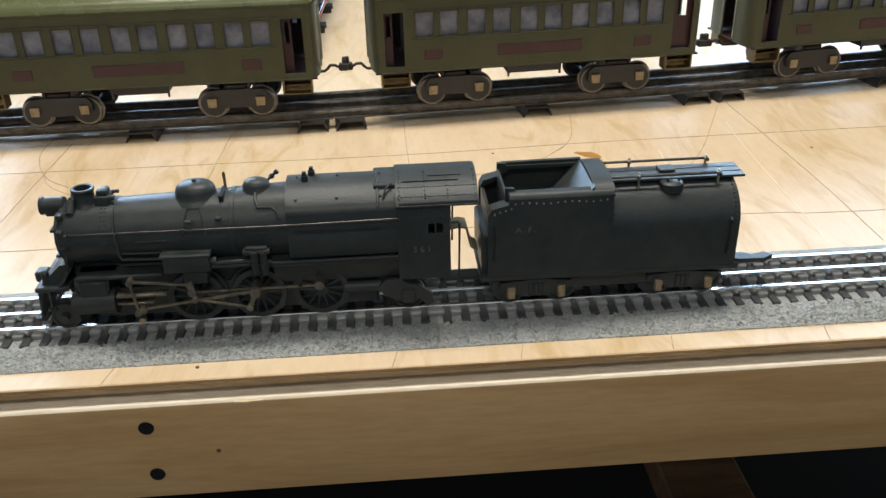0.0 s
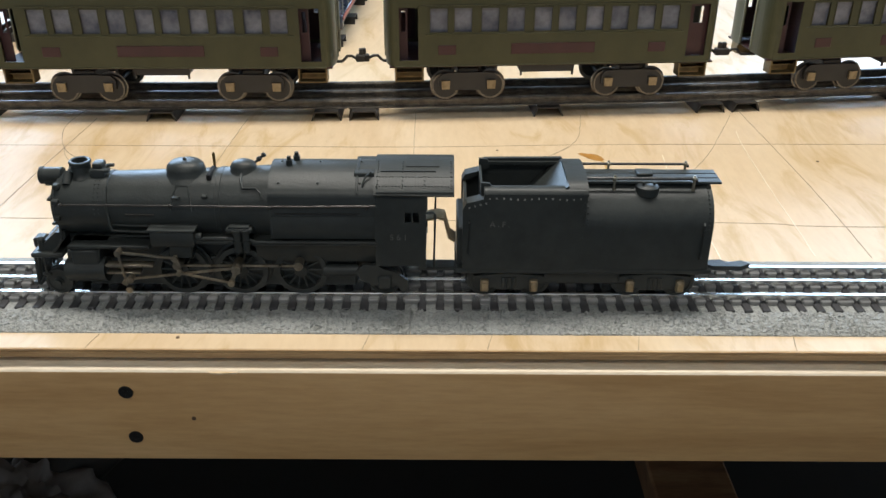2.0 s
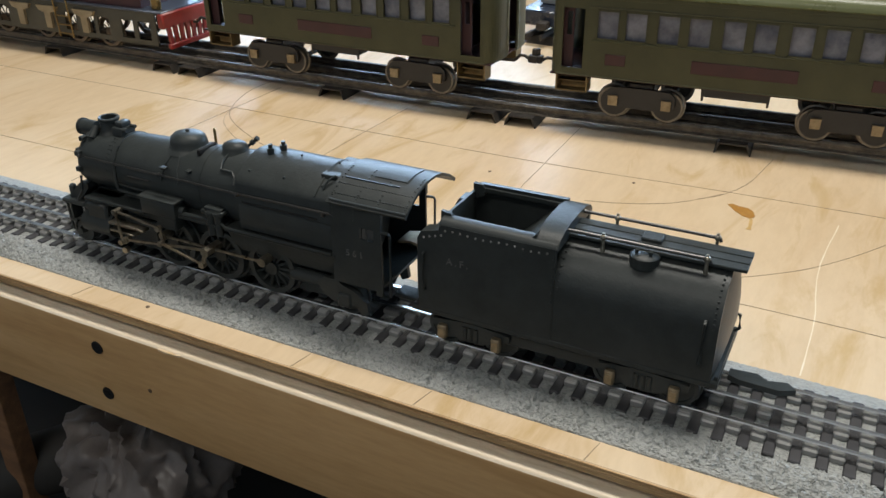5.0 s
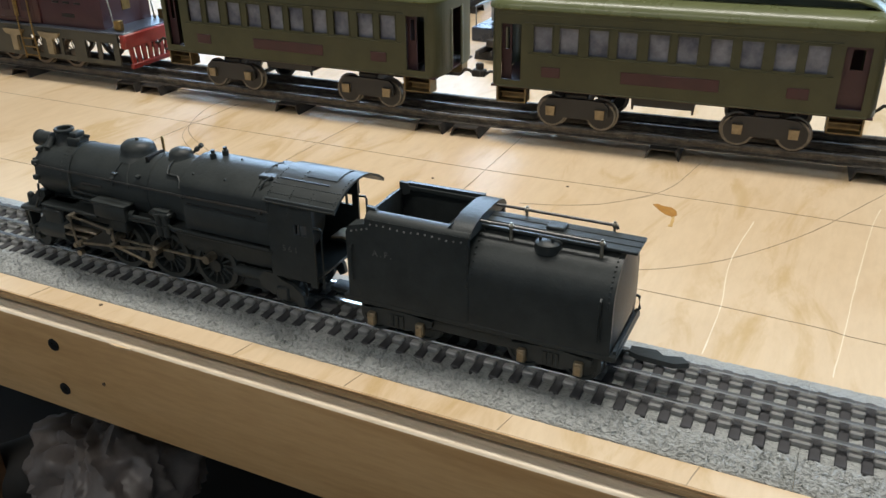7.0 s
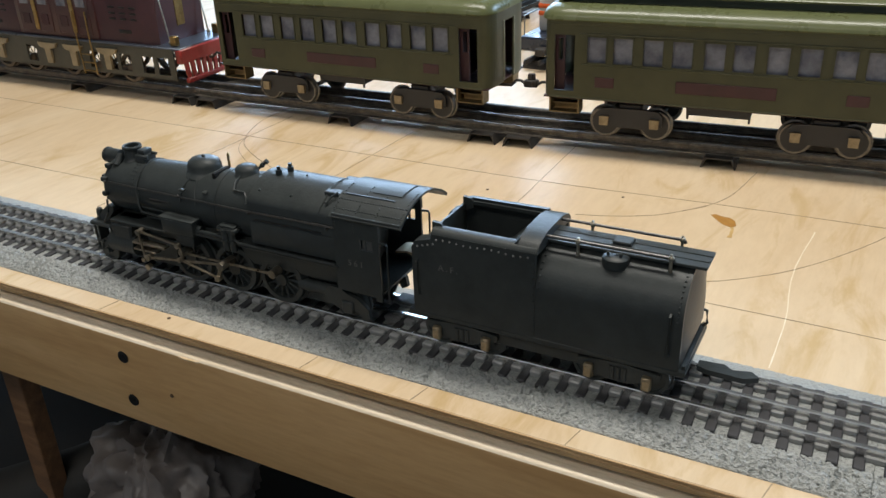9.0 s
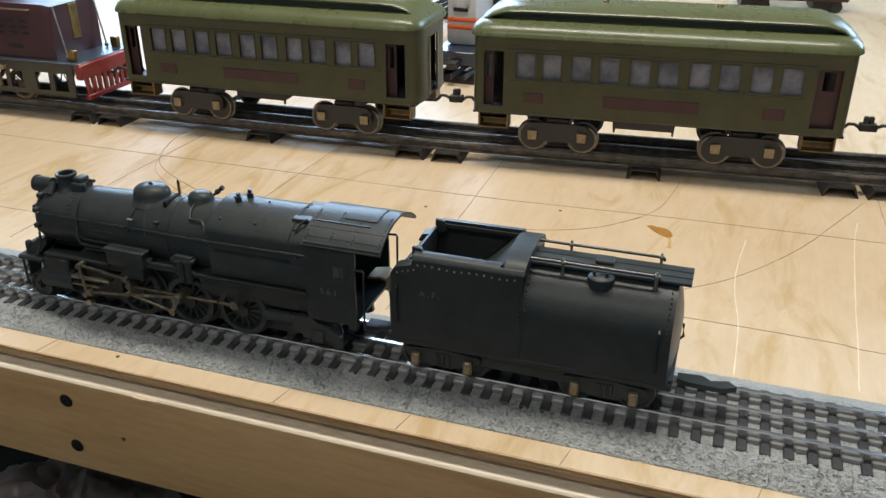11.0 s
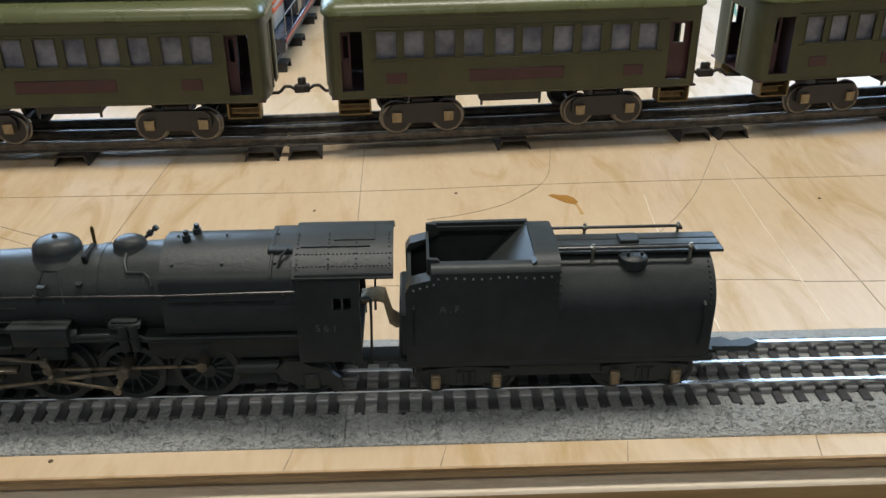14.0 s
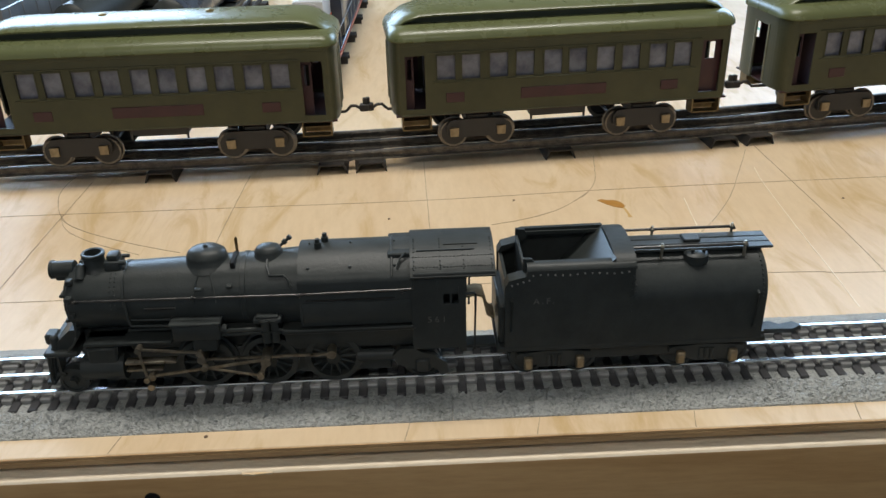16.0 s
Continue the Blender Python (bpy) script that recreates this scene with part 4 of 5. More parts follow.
def on_rear(x):
    """Place and heading of the rear track's middle line at x."""
    for (xa, ya), (xb, yb) in zip(NODES, NODES[1:]):
        if x <= xb or (xb, yb) == NODES[-1]:
            return ya + (yb - ya) * (x - xa) / (xb - xa), math.degrees(math.atan2(yb - ya, xb - xa))


def channel_tie():
    """A pressed steel tie, open at both ends like a shallow tunnel with spread feet."""
    bb = bm_new()
    w, h, t = 0.0118, 0.0088, 0.0012
    pr = [(-w - 0.0022, 0), (-w - 0.0010, 0), (-w + 0.0022, h - t), (w - 0.0022, h - t), (w + 0.0010, 0), (w + 0.0022, 0), (w - 0.0010, h), (-w + 0.0010, h)]
    lo = [(u, -0.040, v) for u, v in pr]
    hi = [(u, 0.040, v) for u, v in pr]
    loft(bb, [lo, hi])
    return finish(bb, "tie", IRON, 30)


tie2 = channel_tie()
for (xa, ya), (xb, yb) in zip(NODES, NODES[1:]):
    d = math.hypot(xb - xa, yb - ya)
    ang = math.degrees(math.atan2(yb - ya, xb - xa))
    sec = thing("tinplate_track_section", "old blackened tinplate three-rail track section", "track", pose(xa, ya, 0, 0, 0, ang), "tinplate track sections")
    for x in (0.0140, d / 2 + 0.006, d - 0.0185):
        share("tie", tie2, sec, pose(x, 0, 0), "pressed steel channel tie")
    for y in (-0.0270, 0.0, 0.0270):
        b = bm_new()
        pr = [(-0.0048, 0.0088), (0.0048, 0.0088), (0.0048, 0.0095), (0.0014, 0.0100), (0.0014, 0.0122), (0.0026, 0.0130), (0.0028, 0.0146), (0.0016, 0.0160), (-0.0016, 0.0160), (-0.0028, 0.0146), (-0.0026, 0.0130), (-0.0014, 0.0122), (-0.0014, 0.0100), (-0.0048, 0.0095)]
        add_prism(b, pr, "x", 0.0, d - 0.0003)
        add_prism(b, [(u * 0.86, 0.0126 + (v - 0.0126) * 0.88) for u, v in pr], "x", d - 0.0010, d + 0.0040)
        part("rail", b, RAIL_OLD, sec, "worn tinplate rail", pose(0, y, 0), 30)

# ---- coaches ----
WINX = (-0.1040, -0.0826, -0.0586, -0.0359, -0.0115, 0.0103, 0.0349, 0.0574, 0.0815, 0.1035)
# the bluish mottling paints the glass reflections into the colour
PANE = paint("reflection_mottled_pane", (0.25, 0.255, 0.295), (0.085, 0.09, 0.12), 60, 0.2, bump=0.25)
TRUCK = paint("grey_black_truck", (0.030, 0.030, 0.031), (0.018, 0.018, 0.019), 60, 0.45)
STEPM = paint("dark_brass_step", (0.24, 0.18, 0.09), (0.12, 0.085, 0.04), 130, 0.45, 0.6)
RIM = paint("tarnished_wheel_rim", (0.26, 0.24, 0.21), (0.12, 0.11, 0.095), 200, 0.4, 0.7)
PALE = paint("pale_worn_metal", (0.34, 0.34, 0.26), (0.22, 0.22, 0.16), 90, 0.4, 0.2)
# darker copy of the maroon, with the vestibule shade in its colour
INNER = paint("shaded_maroon", (0.05, 0.016, 0.020), (0.03, 0.010, 0.013), 30, 0.6)


def panel(bm, x0, x1, z0, z1, holes, y0, y1):
    """An upright sheet with square holes right through it."""
    xs = sorted({x0, x1, *[h[0] for h in holes], *[h[1] for h in holes]})
    zs = sorted({z0, z1, *[h[2] for h in holes], *[h[3] for h in holes]})
    for xa, xb in zip(xs, xs[1:]):
        for za, zb in zip(zs, zs[1:]):
            cx, cz = (xa + xb) / 2, (za + zb) / 2
            if not any(h[0] < cx < h[1] and h[2] < cz < h[3] for h in holes):
                add_box(bm, xa, xb, y0, y1, za, zb)
    bmesh.ops.remove_doubles(bm, verts=bm.verts, dist=1e-6)
    return bm


def clean_panel(bm):
    bm.verts.index_update()
    seen = {}
    for fc in bm.faces:
        seen.setdefault(tuple(sorted(v.index for v in fc.verts)), []).append(fc)
    dead = [fc for v in seen.values() if len(v) > 1 for fc in v]
    bmesh.ops.delete(bm, geom=dead, context="FACES_ONLY")
    return bm


HW, BZ0, BZ1 = 0.0430, 0.0345, 0.0990


def coach(at, label, right_open=False):
    car = thing("passenger_coach", label, "toy coach", at, "olive coaches")
    for s in (-1, 1):
        b = bm_new()
        holes = [(x - 0.0078, x + 0.0078, 0.0648, 0.0866) for x in WINX] + [(-0.1390, -0.1222, 0.0402, 0.0868), (0.1212, 0.1390, 0.0402, 0.0868)]
        ya, yb = sorted((s * HW, s * (HW - 0.0012)))
        panel(b, -0.1420, 0.1420, BZ0, BZ1, holes, ya, yb)
        clean_panel(b)
        side = part("side", b, GREEN, car, "", None, 30)
        for x in WINX:
            b = bm_new()
            for xa, xb, za, zb in ((x - 0.0086, x - 0.0077, 0.0642, 0.0870), (x + 0.0077, x + 0.0086, 0.0642, 0.0870), (x - 0.0086, x + 0.0086, 0.0638, 0.0652), (x - 0.0086, x + 0.0086, 0.0860, 0.0870)):
                add_box(b, xa, xb, *sorted((s * (HW - 0.0006), s * (HW + 0.0006))), za, zb)
            part("window_frame", b, GREEN, side)
            b = bm_new()
            add_box(b, x - 0.0084, x + 0.0084, *sorted((s * (HW - 0.0038), s * (HW - 0.0032))), 0.0640, 0.0870)
            part("pane", b, PANE, side)
        for xa, xb in ((-0.1044, -0.0887), (-0.0391, 0.0367), (0.0858, 0.1015)):
            b = bm_new()
            add_box(b, xa, xb, *sorted((s * (HW - 0.0002), s * (HW + 0.0007))), 0.0450, 0.0546 if xb - xa > 0.03 else 0.0535, 0.0003)
            part("name_plate", b, MAROON, side, "dull maroon plate")
        for xa, xb in ((-0.1390, -0.1222), (0.1212, 0.1390)):
            b = bm_new()
            ins = sorted((s * (HW - 0.0065), s * (HW - 0.0050)))
            w = xb - xa
            if s > 0:
                panel(b, xa - 0.001, xb + 0.001, 0.0395, 0.0880, [(xa + 0.004, xa + 0.008, 0.0650, 0.0830)], *ins)
            elif xa < 0 or right_open:
                panel(b, xa - 0.001, xa + w * 0.45, 0.0395, 0.0880, [(xa + 0.002, xa + w * 0.35, 0.0650, 0.0830)], *ins)
            else:
                panel(b, xa - 0.001, xb + 0.001, 0.0395, 0.0880, [(xa + 0.005, xb - 0.004, 0.0690, 0.0840)], *ins)
            clean_panel(b)
            part("door", b, MAROON if s < 0 and xa > 0 and not right_open else INNER, side, "maroon vestibule door", None, 30)
        # a rounded sill strip and a belt line
        b = bm_new()
        add_box(b, -0.1420, 0.1420, *sorted((s * (HW - 0.0004), s * (HW + 0.0006))), 0.0950, 0.0990, 0.0004)
        add_rod(b, (-0.1430, s * HW, BZ0 + 0.0004), (0.1430, s * HW, BZ0 + 0.0004), 0.0007, seg=8)
        part("letter_board", b, GREEN, side)
        b = bm_new()
        add_rod(b, (-0.1190, s * (HW + 0.0001), 0.0885), (0.1190, s * (HW + 0.0001), 0.0885), 0.0007, seg=8)
        part("upper_belt", b, GREEN, side)
        b = bm_new()
        add_box(b, -0.1160, 0.1160, *sorted((s * (HW - 0.0002), s * (HW + 0.0010))), 0.0626, 0.0638, 0.0003)
        part("lower_belt", b, GREEN, side)
        for xa, xb in ((-0.1425, -0.1180), (0.1180, 0.1425)):
            b = bm_new()
            add_box(b, xa, xb, *sorted((s * (HW - 0.001), s * (HW - 0.0110))), 0.0208, 0.0218)
            add_box(b, xa + 0.001, xb - 0.001, *sorted((s * (HW - 0.006), s * (HW - 0.014))), 0.0276, 0.0284)
            for xx in (xa, xb):
                add_box(b, xx - 0.0007, xx + 0.0007, *sorted((s * (HW - 0.001), s * (HW - 0.014))), 0.0208, BZ0 + 0.001)
            add_box(b, xa, xb, *sorted((s * (HW - 0.0140), s * (HW - 0.0148))), 0.0208, BZ0)
            part("step", b, STEPM, car, "tarnished brass steps")
    # ends with rounded corners and an open gangway
    for e in (-1, 1):
        b = bm_new()
        R = 0.0215
        out = []
        for k in range(0, 9):
            a = radians(90 * k / 8)
            out.append((0.1420 + 0.0085 * math.sin(a), -HW + R - R * math.cos(a)))
        for s in (-1, 1):
            prv = None
            for (xa, ya) in out + [(0.1505, -0.0115)]:
                if prv:
                    v = [(e * prv[0], s * prv[1]), (e * xa, s * ya), (e * (xa - 0.0011), s * (ya + 0.0008)), (e * (prv[0] - 0.0011), s * (prv[1] + 0.0008))]
                    add_prism(b, v, "z", BZ0, BZ1)
                prv = (xa, ya)
        add_box(b, *sorted((e * 0.1494, e * 0.1505)), -0.0116, 0.0116, 0.0880, BZ1)
        bmesh.ops.remove_doubles(b, verts=b.verts, dist=1e-5)
        part("end_wall", b, GREEN, car)
        for s in (-1, 1):
            b = bm_new()
            add_box(b, *sorted((e * 0.1500, e * 0.1516)), *sorted((s * 0.0108, s * 0.0122)), BZ0 + 0.002, 0.0890, 0.0004)
            part("gangway_post", b, PALE, car, "pale worn gangway post")
        b = bm_new()
        panel(b, -0.0410, 0.0410, BZ0 + 0.002, BZ1, [(-0.0120, 0.0120, 0.0380, 0.0860)], -0.0006, 0.0006)
        clean_panel(b)
        part("partition", b, INNER, car, "", pose(e * 0.1160, 0, 0, 0, 0, 90))
    b = bm_new()
    add_box(b, -0.1480, 0.1480, -0.0425, 0.0425, BZ0 - 0.0008, BZ0 + 0.0006)
    part("floor_plate", b, INNER, car)
    # roof: bowed lower deck, raised clerestory with sloping ends
    def ring(x, k, drop):
        pr = [(0.0, 0.0985), (0.0452, 0.0985), (0.0462, 0.0995), (0.0458, 0.1015), (0.0440, 0.1045), (0.0405, 0.1075), (0.0360, 0.1092), (0.0300, 0.1104), (0.0, 0.1110)]
        pts = [(y * k, 0.0985 + (z - 0.0985) * drop) for y, z in pr]
        return [(x, y, z) for y, z in pts] + [(x, -y, z) for y, z in pts[-2:0:-1]]
    b = bm_new()
    st = [(-0.1525, 0.62, 0.10), (-0.1520, 0.72, 0.40), (-0.1500, 0.84, 0.66), (-0.1460, 0.95, 0.86), (-0.1400, 1.0, 0.97), (-0.1250, 1.0, 1.0), (0.0, 1.0, 1.0)]
    st = st + [(-x, k, d) for x, k, d in st[-2::-1]]
    loft(b, [ring(*q) for q in st])
    roof = part("roof", b, ROOF, car, "glossy pea-green roof")
    b = bm_new()

    def cl_ring(x, hw, z0, z1):
        return [(x, -hw, z0), (x, -hw, z1 - 0.0012), (x, hw, z1 - 0.0012), (x, hw, z0)]
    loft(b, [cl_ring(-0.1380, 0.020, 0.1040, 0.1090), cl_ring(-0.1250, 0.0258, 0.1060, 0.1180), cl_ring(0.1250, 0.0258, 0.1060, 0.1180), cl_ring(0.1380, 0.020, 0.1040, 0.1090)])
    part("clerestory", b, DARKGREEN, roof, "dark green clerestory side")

    def top_ring(x, k, z):
        pr = [(0.0300, -0.0016), (0.0305, -0.0002), (0.0290, 0.0012), (0.0220, 0.0032), (0.0110, 0.0046), (0.0, 0.0050)]
        pts = [(y * k, z + h) for y, h in pr]
        return [(x, y, zz) for y, zz in pts] + [(x, -y, zz) for y, zz in pts[-2::-1]]
    b = bm_new()
    st = [(-0.1500, 0.80, 0.1020), (-0.1440, 0.90, 0.1080), (-0.1360, 0.97, 0.1135), (-0.1240, 1.0, 0.1170), (-0.1100, 1.0, 0.1176), (0.0, 1.0, 0.1178)]
    st = st + [(-x, k, z) for x, k, z in st[-2::-1]]
    loft(b, [top_ring(*q) for q in st])
    part("upper_roof", b, ROOF, roof)
    for x in (-0.045, 0.045):
        b = bm_new()
        add_lathe(b, [(0.0038, 0.0), (0.0034, 0.0010), (0.0016, 0.0016), (0.0, 0.0018)], (x, 0, 0.1226), "z", 14)
        part("roof_knob", b, BRASS, roof)
    # underbody tank and trucks
    b = bm_new()
    add_box(b, -0.0300, 0.0200, -0.0380, 0.0380, 0.0262, 0.0345, 0.0015)
    for x in (-0.0285, 0.0190):
        add_prism(b, [(x - 0.0015, 0.0345), (x + 0.0015, 0.0345), (x + 0.0008, 0.0235), (x - 0.0008, 0.0235)], "y", -0.0385, -0.0372)
    part("underbody_tank", b, TRUCK, car)
    for cx in (-0.0760, 0.0752):
        truck = part("truck", truck_bm(cx), TRUCK, car, "dark grey pressed truck frame")
        for dx in (-0.0210, 0.0210):
            for s in (-1, 1):
                b = bm_new()
                tyre(b, cx + dx, s * 0.0305, 0.0125, 0.0128, s)
                part("wheel_rim", b, RIM, truck, "tarnished wheel rim")
                b = bm_new()
                add_rod(b, (cx + dx, s * 0.0300, 0.0125), (cx + dx, s * 0.0270, 0.0125), 0.0112, seg=24)
                part("wheel_disc", b, TRUCK, truck)
                b = bm_new()
                add_prism(b, [(cx + dx - 0.0036, 0.0112), (cx + dx + 0.0036, 0.0112), (cx + dx + 0.0040, 0.0190), (cx + dx - 0.0040, 0.0190)], "y", s * 0.0338, s * 0.0372)
                bevel_all(b, 0.0007)
                part("journal_box", b, BRASSY, truck, "dull brass journal box")
    for e in (-1, 1):
        b = bm_new()
        add_tube(b, [(e * 0.1380, 0, 0.0280), (e * 0.1530, 0, 0.0285), (e * 0.1560, 0, 0.0310), (e * 0.1580, 0, 0.0335), (e * 0.1625, 0, 0.0335), (e * 0.1660, 0, 0.0315), (e * 0.1700, 0, 0.0300)], 0.0014, 7)
        add_box(b, *sorted((e * 0.1660, e * 0.1745)), -0.0035, 0.0035, 0.0285, 0.0350, 0.0010)
        add_box(b, *sorted((e * 0.1690, e * 0.1730)), -0.0012, 0.0028, 0.0340, 0.0405, 0.0008)
        part("coupler", b, IRON, car, "blackened wire hook coupler")
    return car


def tyre(bm, x, y, z, r, s):
    """The rim of a wheel, open in the middle."""
    pr = [(r * 0.86, 0.0), (r * 0.97, 0.0), (r, 0.0008), (r, 0.0040), (r * 1.10, 0.0043), (r * 1.10, 0.0053), (r * 0.86, 0.0055), (r * 0.86, 0.0)]
    add_lathe(bm, [(q, -s * h) for q, h in pr], (x, y, z), "y", 32)


def truck_bm(cx):
    bb = bm_new()
    for s in (-1, 1):
        pr = []
        for k in range(16):
            a = 2 * math.pi * k / 16
            pr.append((cx + 0.0215 * max(-1, min(1, 1.25 * math.cos(a))) + 0.006 * math.cos(a), 0.0170 + 0.0105 * max(-0.72, min(0.85, 1.1 * math.sin(a)))))
        add_prism(bb, pr, "y", s * 0.0318, s * 0.0345)
    add_box(bb, cx - 0.010, cx + 0.010, -0.0320, 0.0320, 0.0180, 0.0300, 0.0015)
    for dx in (-0.0210, 0.0210):
        add_rod(bb, (cx + dx, -0.0330, 0.0125), (cx + dx, 0.0330, 0.0125), 0.0022, seg=10)
    return bb


for x in (-0.2280, 0.1160, 0.4600):
    y, a = on_rear(x)
    coach(pose(x, y, RT, 0, 0, a), "olive green tinplate coach with maroon plates on the rear track", x < 0)

# ---- marks and fixings on the table ----
PENCIL = paint("pencil_graphite", (0.26, 0.20, 0.135), (0.50, 0.385, 0.25), 300, 0.7)
SCRATCH = paint("pale_scratch_filler", (0.86, 0.78, 0.63), (0.78, 0.67, 0.50), 200, 0.6)
STAIN = paint("brown_glue_stain", (0.46, 0.24, 0.06), (0.36, 0.17, 0.035), 160, 0.5, spec=0.25)
NAIL = paint("brown_nail", (0.16, 0.10, 0.06), (0.08, 0.05, 0.03), 300, 0.5)
SCREW = paint("black_oxide_screw", (0.03, 0.03, 0.03), (0.015, 0.015, 0.015), 300, 0.4, 0.5)


def ribbon(name, pts, w, mat, h=0.00025, label=""):
    """A thin drawn line lying on the table top."""
    bb = bm_new()
    pts = [Vector((x, y, 0)) for x, y in pts]
    ends = [2 * pts[0] - pts[1]] + pts + [2 * pts[-1] - pts[-2]]
    fine = []
    for p0, p1, p2, p3 in zip(ends, ends[1:], ends[2:], ends[3:]):
        n = max(2, int((p2 - p1).length / 0.008))
        for k in range(n):
            u = k / n
            fine.append(0.5 * (2 * p1 + (p2 - p0) * u + (2 * p0 - 5 * p1 + 4 * p2 - p3) * u * u + (3 * p1 - p0 - 3 * p2 + p3) * u ** 3))
    fine.append(pts[-1])
    rows = []
    for i, p in enumerate(fine):
        d = (fine[min(i + 1, len(fine) - 1)] - fine[max(i - 1, 0)]).normalized()
        n = Vector((-d.y, d.x, 0)) * w * RND.uniform(0.20, 0.42)
        o = Vector((RND.uniform(-1, 1), RND.uniform(-1, 1), 0)) * 0.0002
        rows.append([bb.verts.new(p + o + q) for q in (n + Vector((0, 0, -0.0005)), n + Vector((0, 0, h)), Vector((0, 0, h)) - n, Vector((0, 0, -0.0005)) - n)])
    for p, q in zip(rows, rows[1:]):
        for k in range(4):
            bb.faces.new((p[k], p[(k + 1) % 4], q[(k + 1) % 4], q[k]))
    bb.faces.new(rows[0][::-1])
    bb.faces.new(rows[-1])
    return part(name, bb, mat, table, label, UP)


ribbon("pencil_line", [(-0.75, 0.244), (-0.21, 0.243), (0.0, 0.243), (0.21, 0.252), (0.75, 0.258)], 0.0009, PENCIL)
ribbon("pencil_line", [(-0.75, 0.103), (0.16, 0.101), (0.31, 0.095), (0.75, 0.093)], 0.0009, PENCIL)
ribbon("pencil_line", [(-0.0045, 0.05), (-0.004, 0.155), (-0.006, 0.33)], 0.0009, PENCIL)
ribbon("pencil_line", [(-0.168, 0.06), (-0.166, 0.185), (-0.161, 0.31)], 0.0008, PENCIL)
ribbon("pencil_line", [(0.303, 0.05), (0.305, 0.16), (0.302, 0.34)], 0.0008, PENCIL)
ribbon("pencil_line", [(-0.305, 0.06), (-0.303, 0.19), (-0.300, 0.31)], 0.0010, PENCIL)
ribbon("pencil_arc", [(-0.317, 0.342), (-0.321, 0.290), (-0.305, 0.243), (-0.286, 0.218), (-0.253, 0.196), (-0.218, 0.178), (-0.190, 0.166)], 0.0010, PENCIL)
ribbon("pencil_arc", [(-0.303, 0.240), (-0.290, 0.213), (-0.262, 0.189), (-0.220, 0.165)], 0.0007, PENCIL)
ribbon("pencil_arc", [(0.044, 0.192), (0.071, 0.200), (0.098, 0.214), (0.121, 0.2365), (0.131, 0.250), (0.139, 0.268), (0.144, 0.292), (0.149, 0.326)], 0.0010, PENCIL)
ribbon("pencil_arc", [(0.114, 0.2290), (0.121, 0.2365), (0.127, 0.2440)], 0.0019, PENCIL, 0.0003)
ribbon("pencil_arc", [(0.130, 0.118), (0.159, 0.131), (0.199, 0.165), (0.238, 0.220), (0.270, 0.284), (0.290, 0.327)], 0.0008, PENCIL)
ribbon("scratch", [(0.2025, 0.046), (0.2030, 0.10), (0.1990, 0.160), (0.2040, 0.227)], 0.0011, SCRATCH)
ribbon("scratch", [(0.266, 0.052), (0.269, 0.099), (0.272, 0.155), (0.278, 0.245), (0.283, 0.285)], 0.0010, SCRATCH)
for x in (-0.176, -0.024, 0.045, 0.128, 0.215):
    ribbon("edge_tick", [(x, -0.0570), (x + 0.003, -0.0438)], 0.0007, PENCIL)
b = bm_new()
outline = [(0.1335, 0.2290), (0.1365, 0.2312), (0.1410, 0.2290), (0.1470, 0.2285), (0.1515, 0.2240), (0.1535, 0.2165), (0.1505, 0.2130), (0.1450, 0.2155), (0.1400, 0.2205)]
add_prism(b, outline, "z", -0.0005, 0.0003)
part("glue_stain", b, STAIN, table, "dried brown glue stain", UP)
ribbon("glue_run", [(0.1512, 0.2140), (0.1525, 0.2060), (0.1528, 0.1960)], 0.0042, paint("thin_glue_stain", (0.62, 0.42, 0.18), (0.52, 0.33, 0.12), 160, 0.5, spec=0.25), 0.0002, "thin pale brown glue run")
for x, y in ((-0.128, -0.0470), (0.066, 0.236), (-0.036, 0.210), (0.33, 0.215)):
    b = bm_new()
    add_rod(b, (x, y, -0.002), (x, y, 0.0004), 0.0011, seg=10)
    part("nail_head", b, NAIL, table, "rusty nail head", UP)
for x, z in ((-0.1560, -0.0255), (-0.1555, -0.0575), (-1.19, -0.0255), (-1.19, -0.0575), (1.19, -0.0255), (1.19, -0.0575)):
    b = bm_new()
    add_lathe(b, [(0.0, 0.0), (0.0038, 0.0), (0.0042, -0.0003), (0.0040, -0.0007), (0.0014, -0.0005), (0.0, -0.0005)], (x, -0.0633, z), "y", 20)
    for a in (0.4, 0.4 + math.pi / 2):
        m = Matrix.Translation((x, -0.0640, z)) @ Matrix.Rotation(a, 4, "Y")
        add_box(b, -0.0019, 0.0019, -0.0002, 0.0002, -0.0005, 0.0005, m=m)
    part("screw", b, SCREW, fascia, "black cross-head screw")
b = bm_new()
add_rod(b, (-0.1205, -0.0617, -0.0440), (-0.1205, -0.0636, -0.0440), 0.0013, seg=10)
part("pin_knot", b, NAIL, fascia, "small dark knot")
b = bm_new()
add_prism(b, [(-0.1080, -0.0636), (-0.1020, -0.0642), (-0.0930, -0.0634), (-0.0910, -0.0612), (-0.1080, -0.0612)], "z", -0.0128, -0.0118)
part("splinter", b, PLY, fascia, "lifted splinter on the board's edge")

# ---- maroon electric locomotive at the head of the rear train ----
RED = paint("bright_red_enamel", (0.30, 0.026, 0.02), (0.21, 0.018, 0.014), 60, 0.35, wear=(0.12, 0.03, 0.02), wear_at=0.7)
FRAMEM = paint("dark_olive_frame", (0.075, 0.072, 0.055), (0.05, 0.048, 0.038), 60, 0.5)
CREAM = paint("aged_cream_metal", (0.36, 0.29, 0.18), (0.22, 0.17, 0.10), 90, 0.5)
OLDIRON = paint("dull_brown_iron", (0.16, 0.125, 0.085), (0.08, 0.06, 0.045), 90, 0.5)
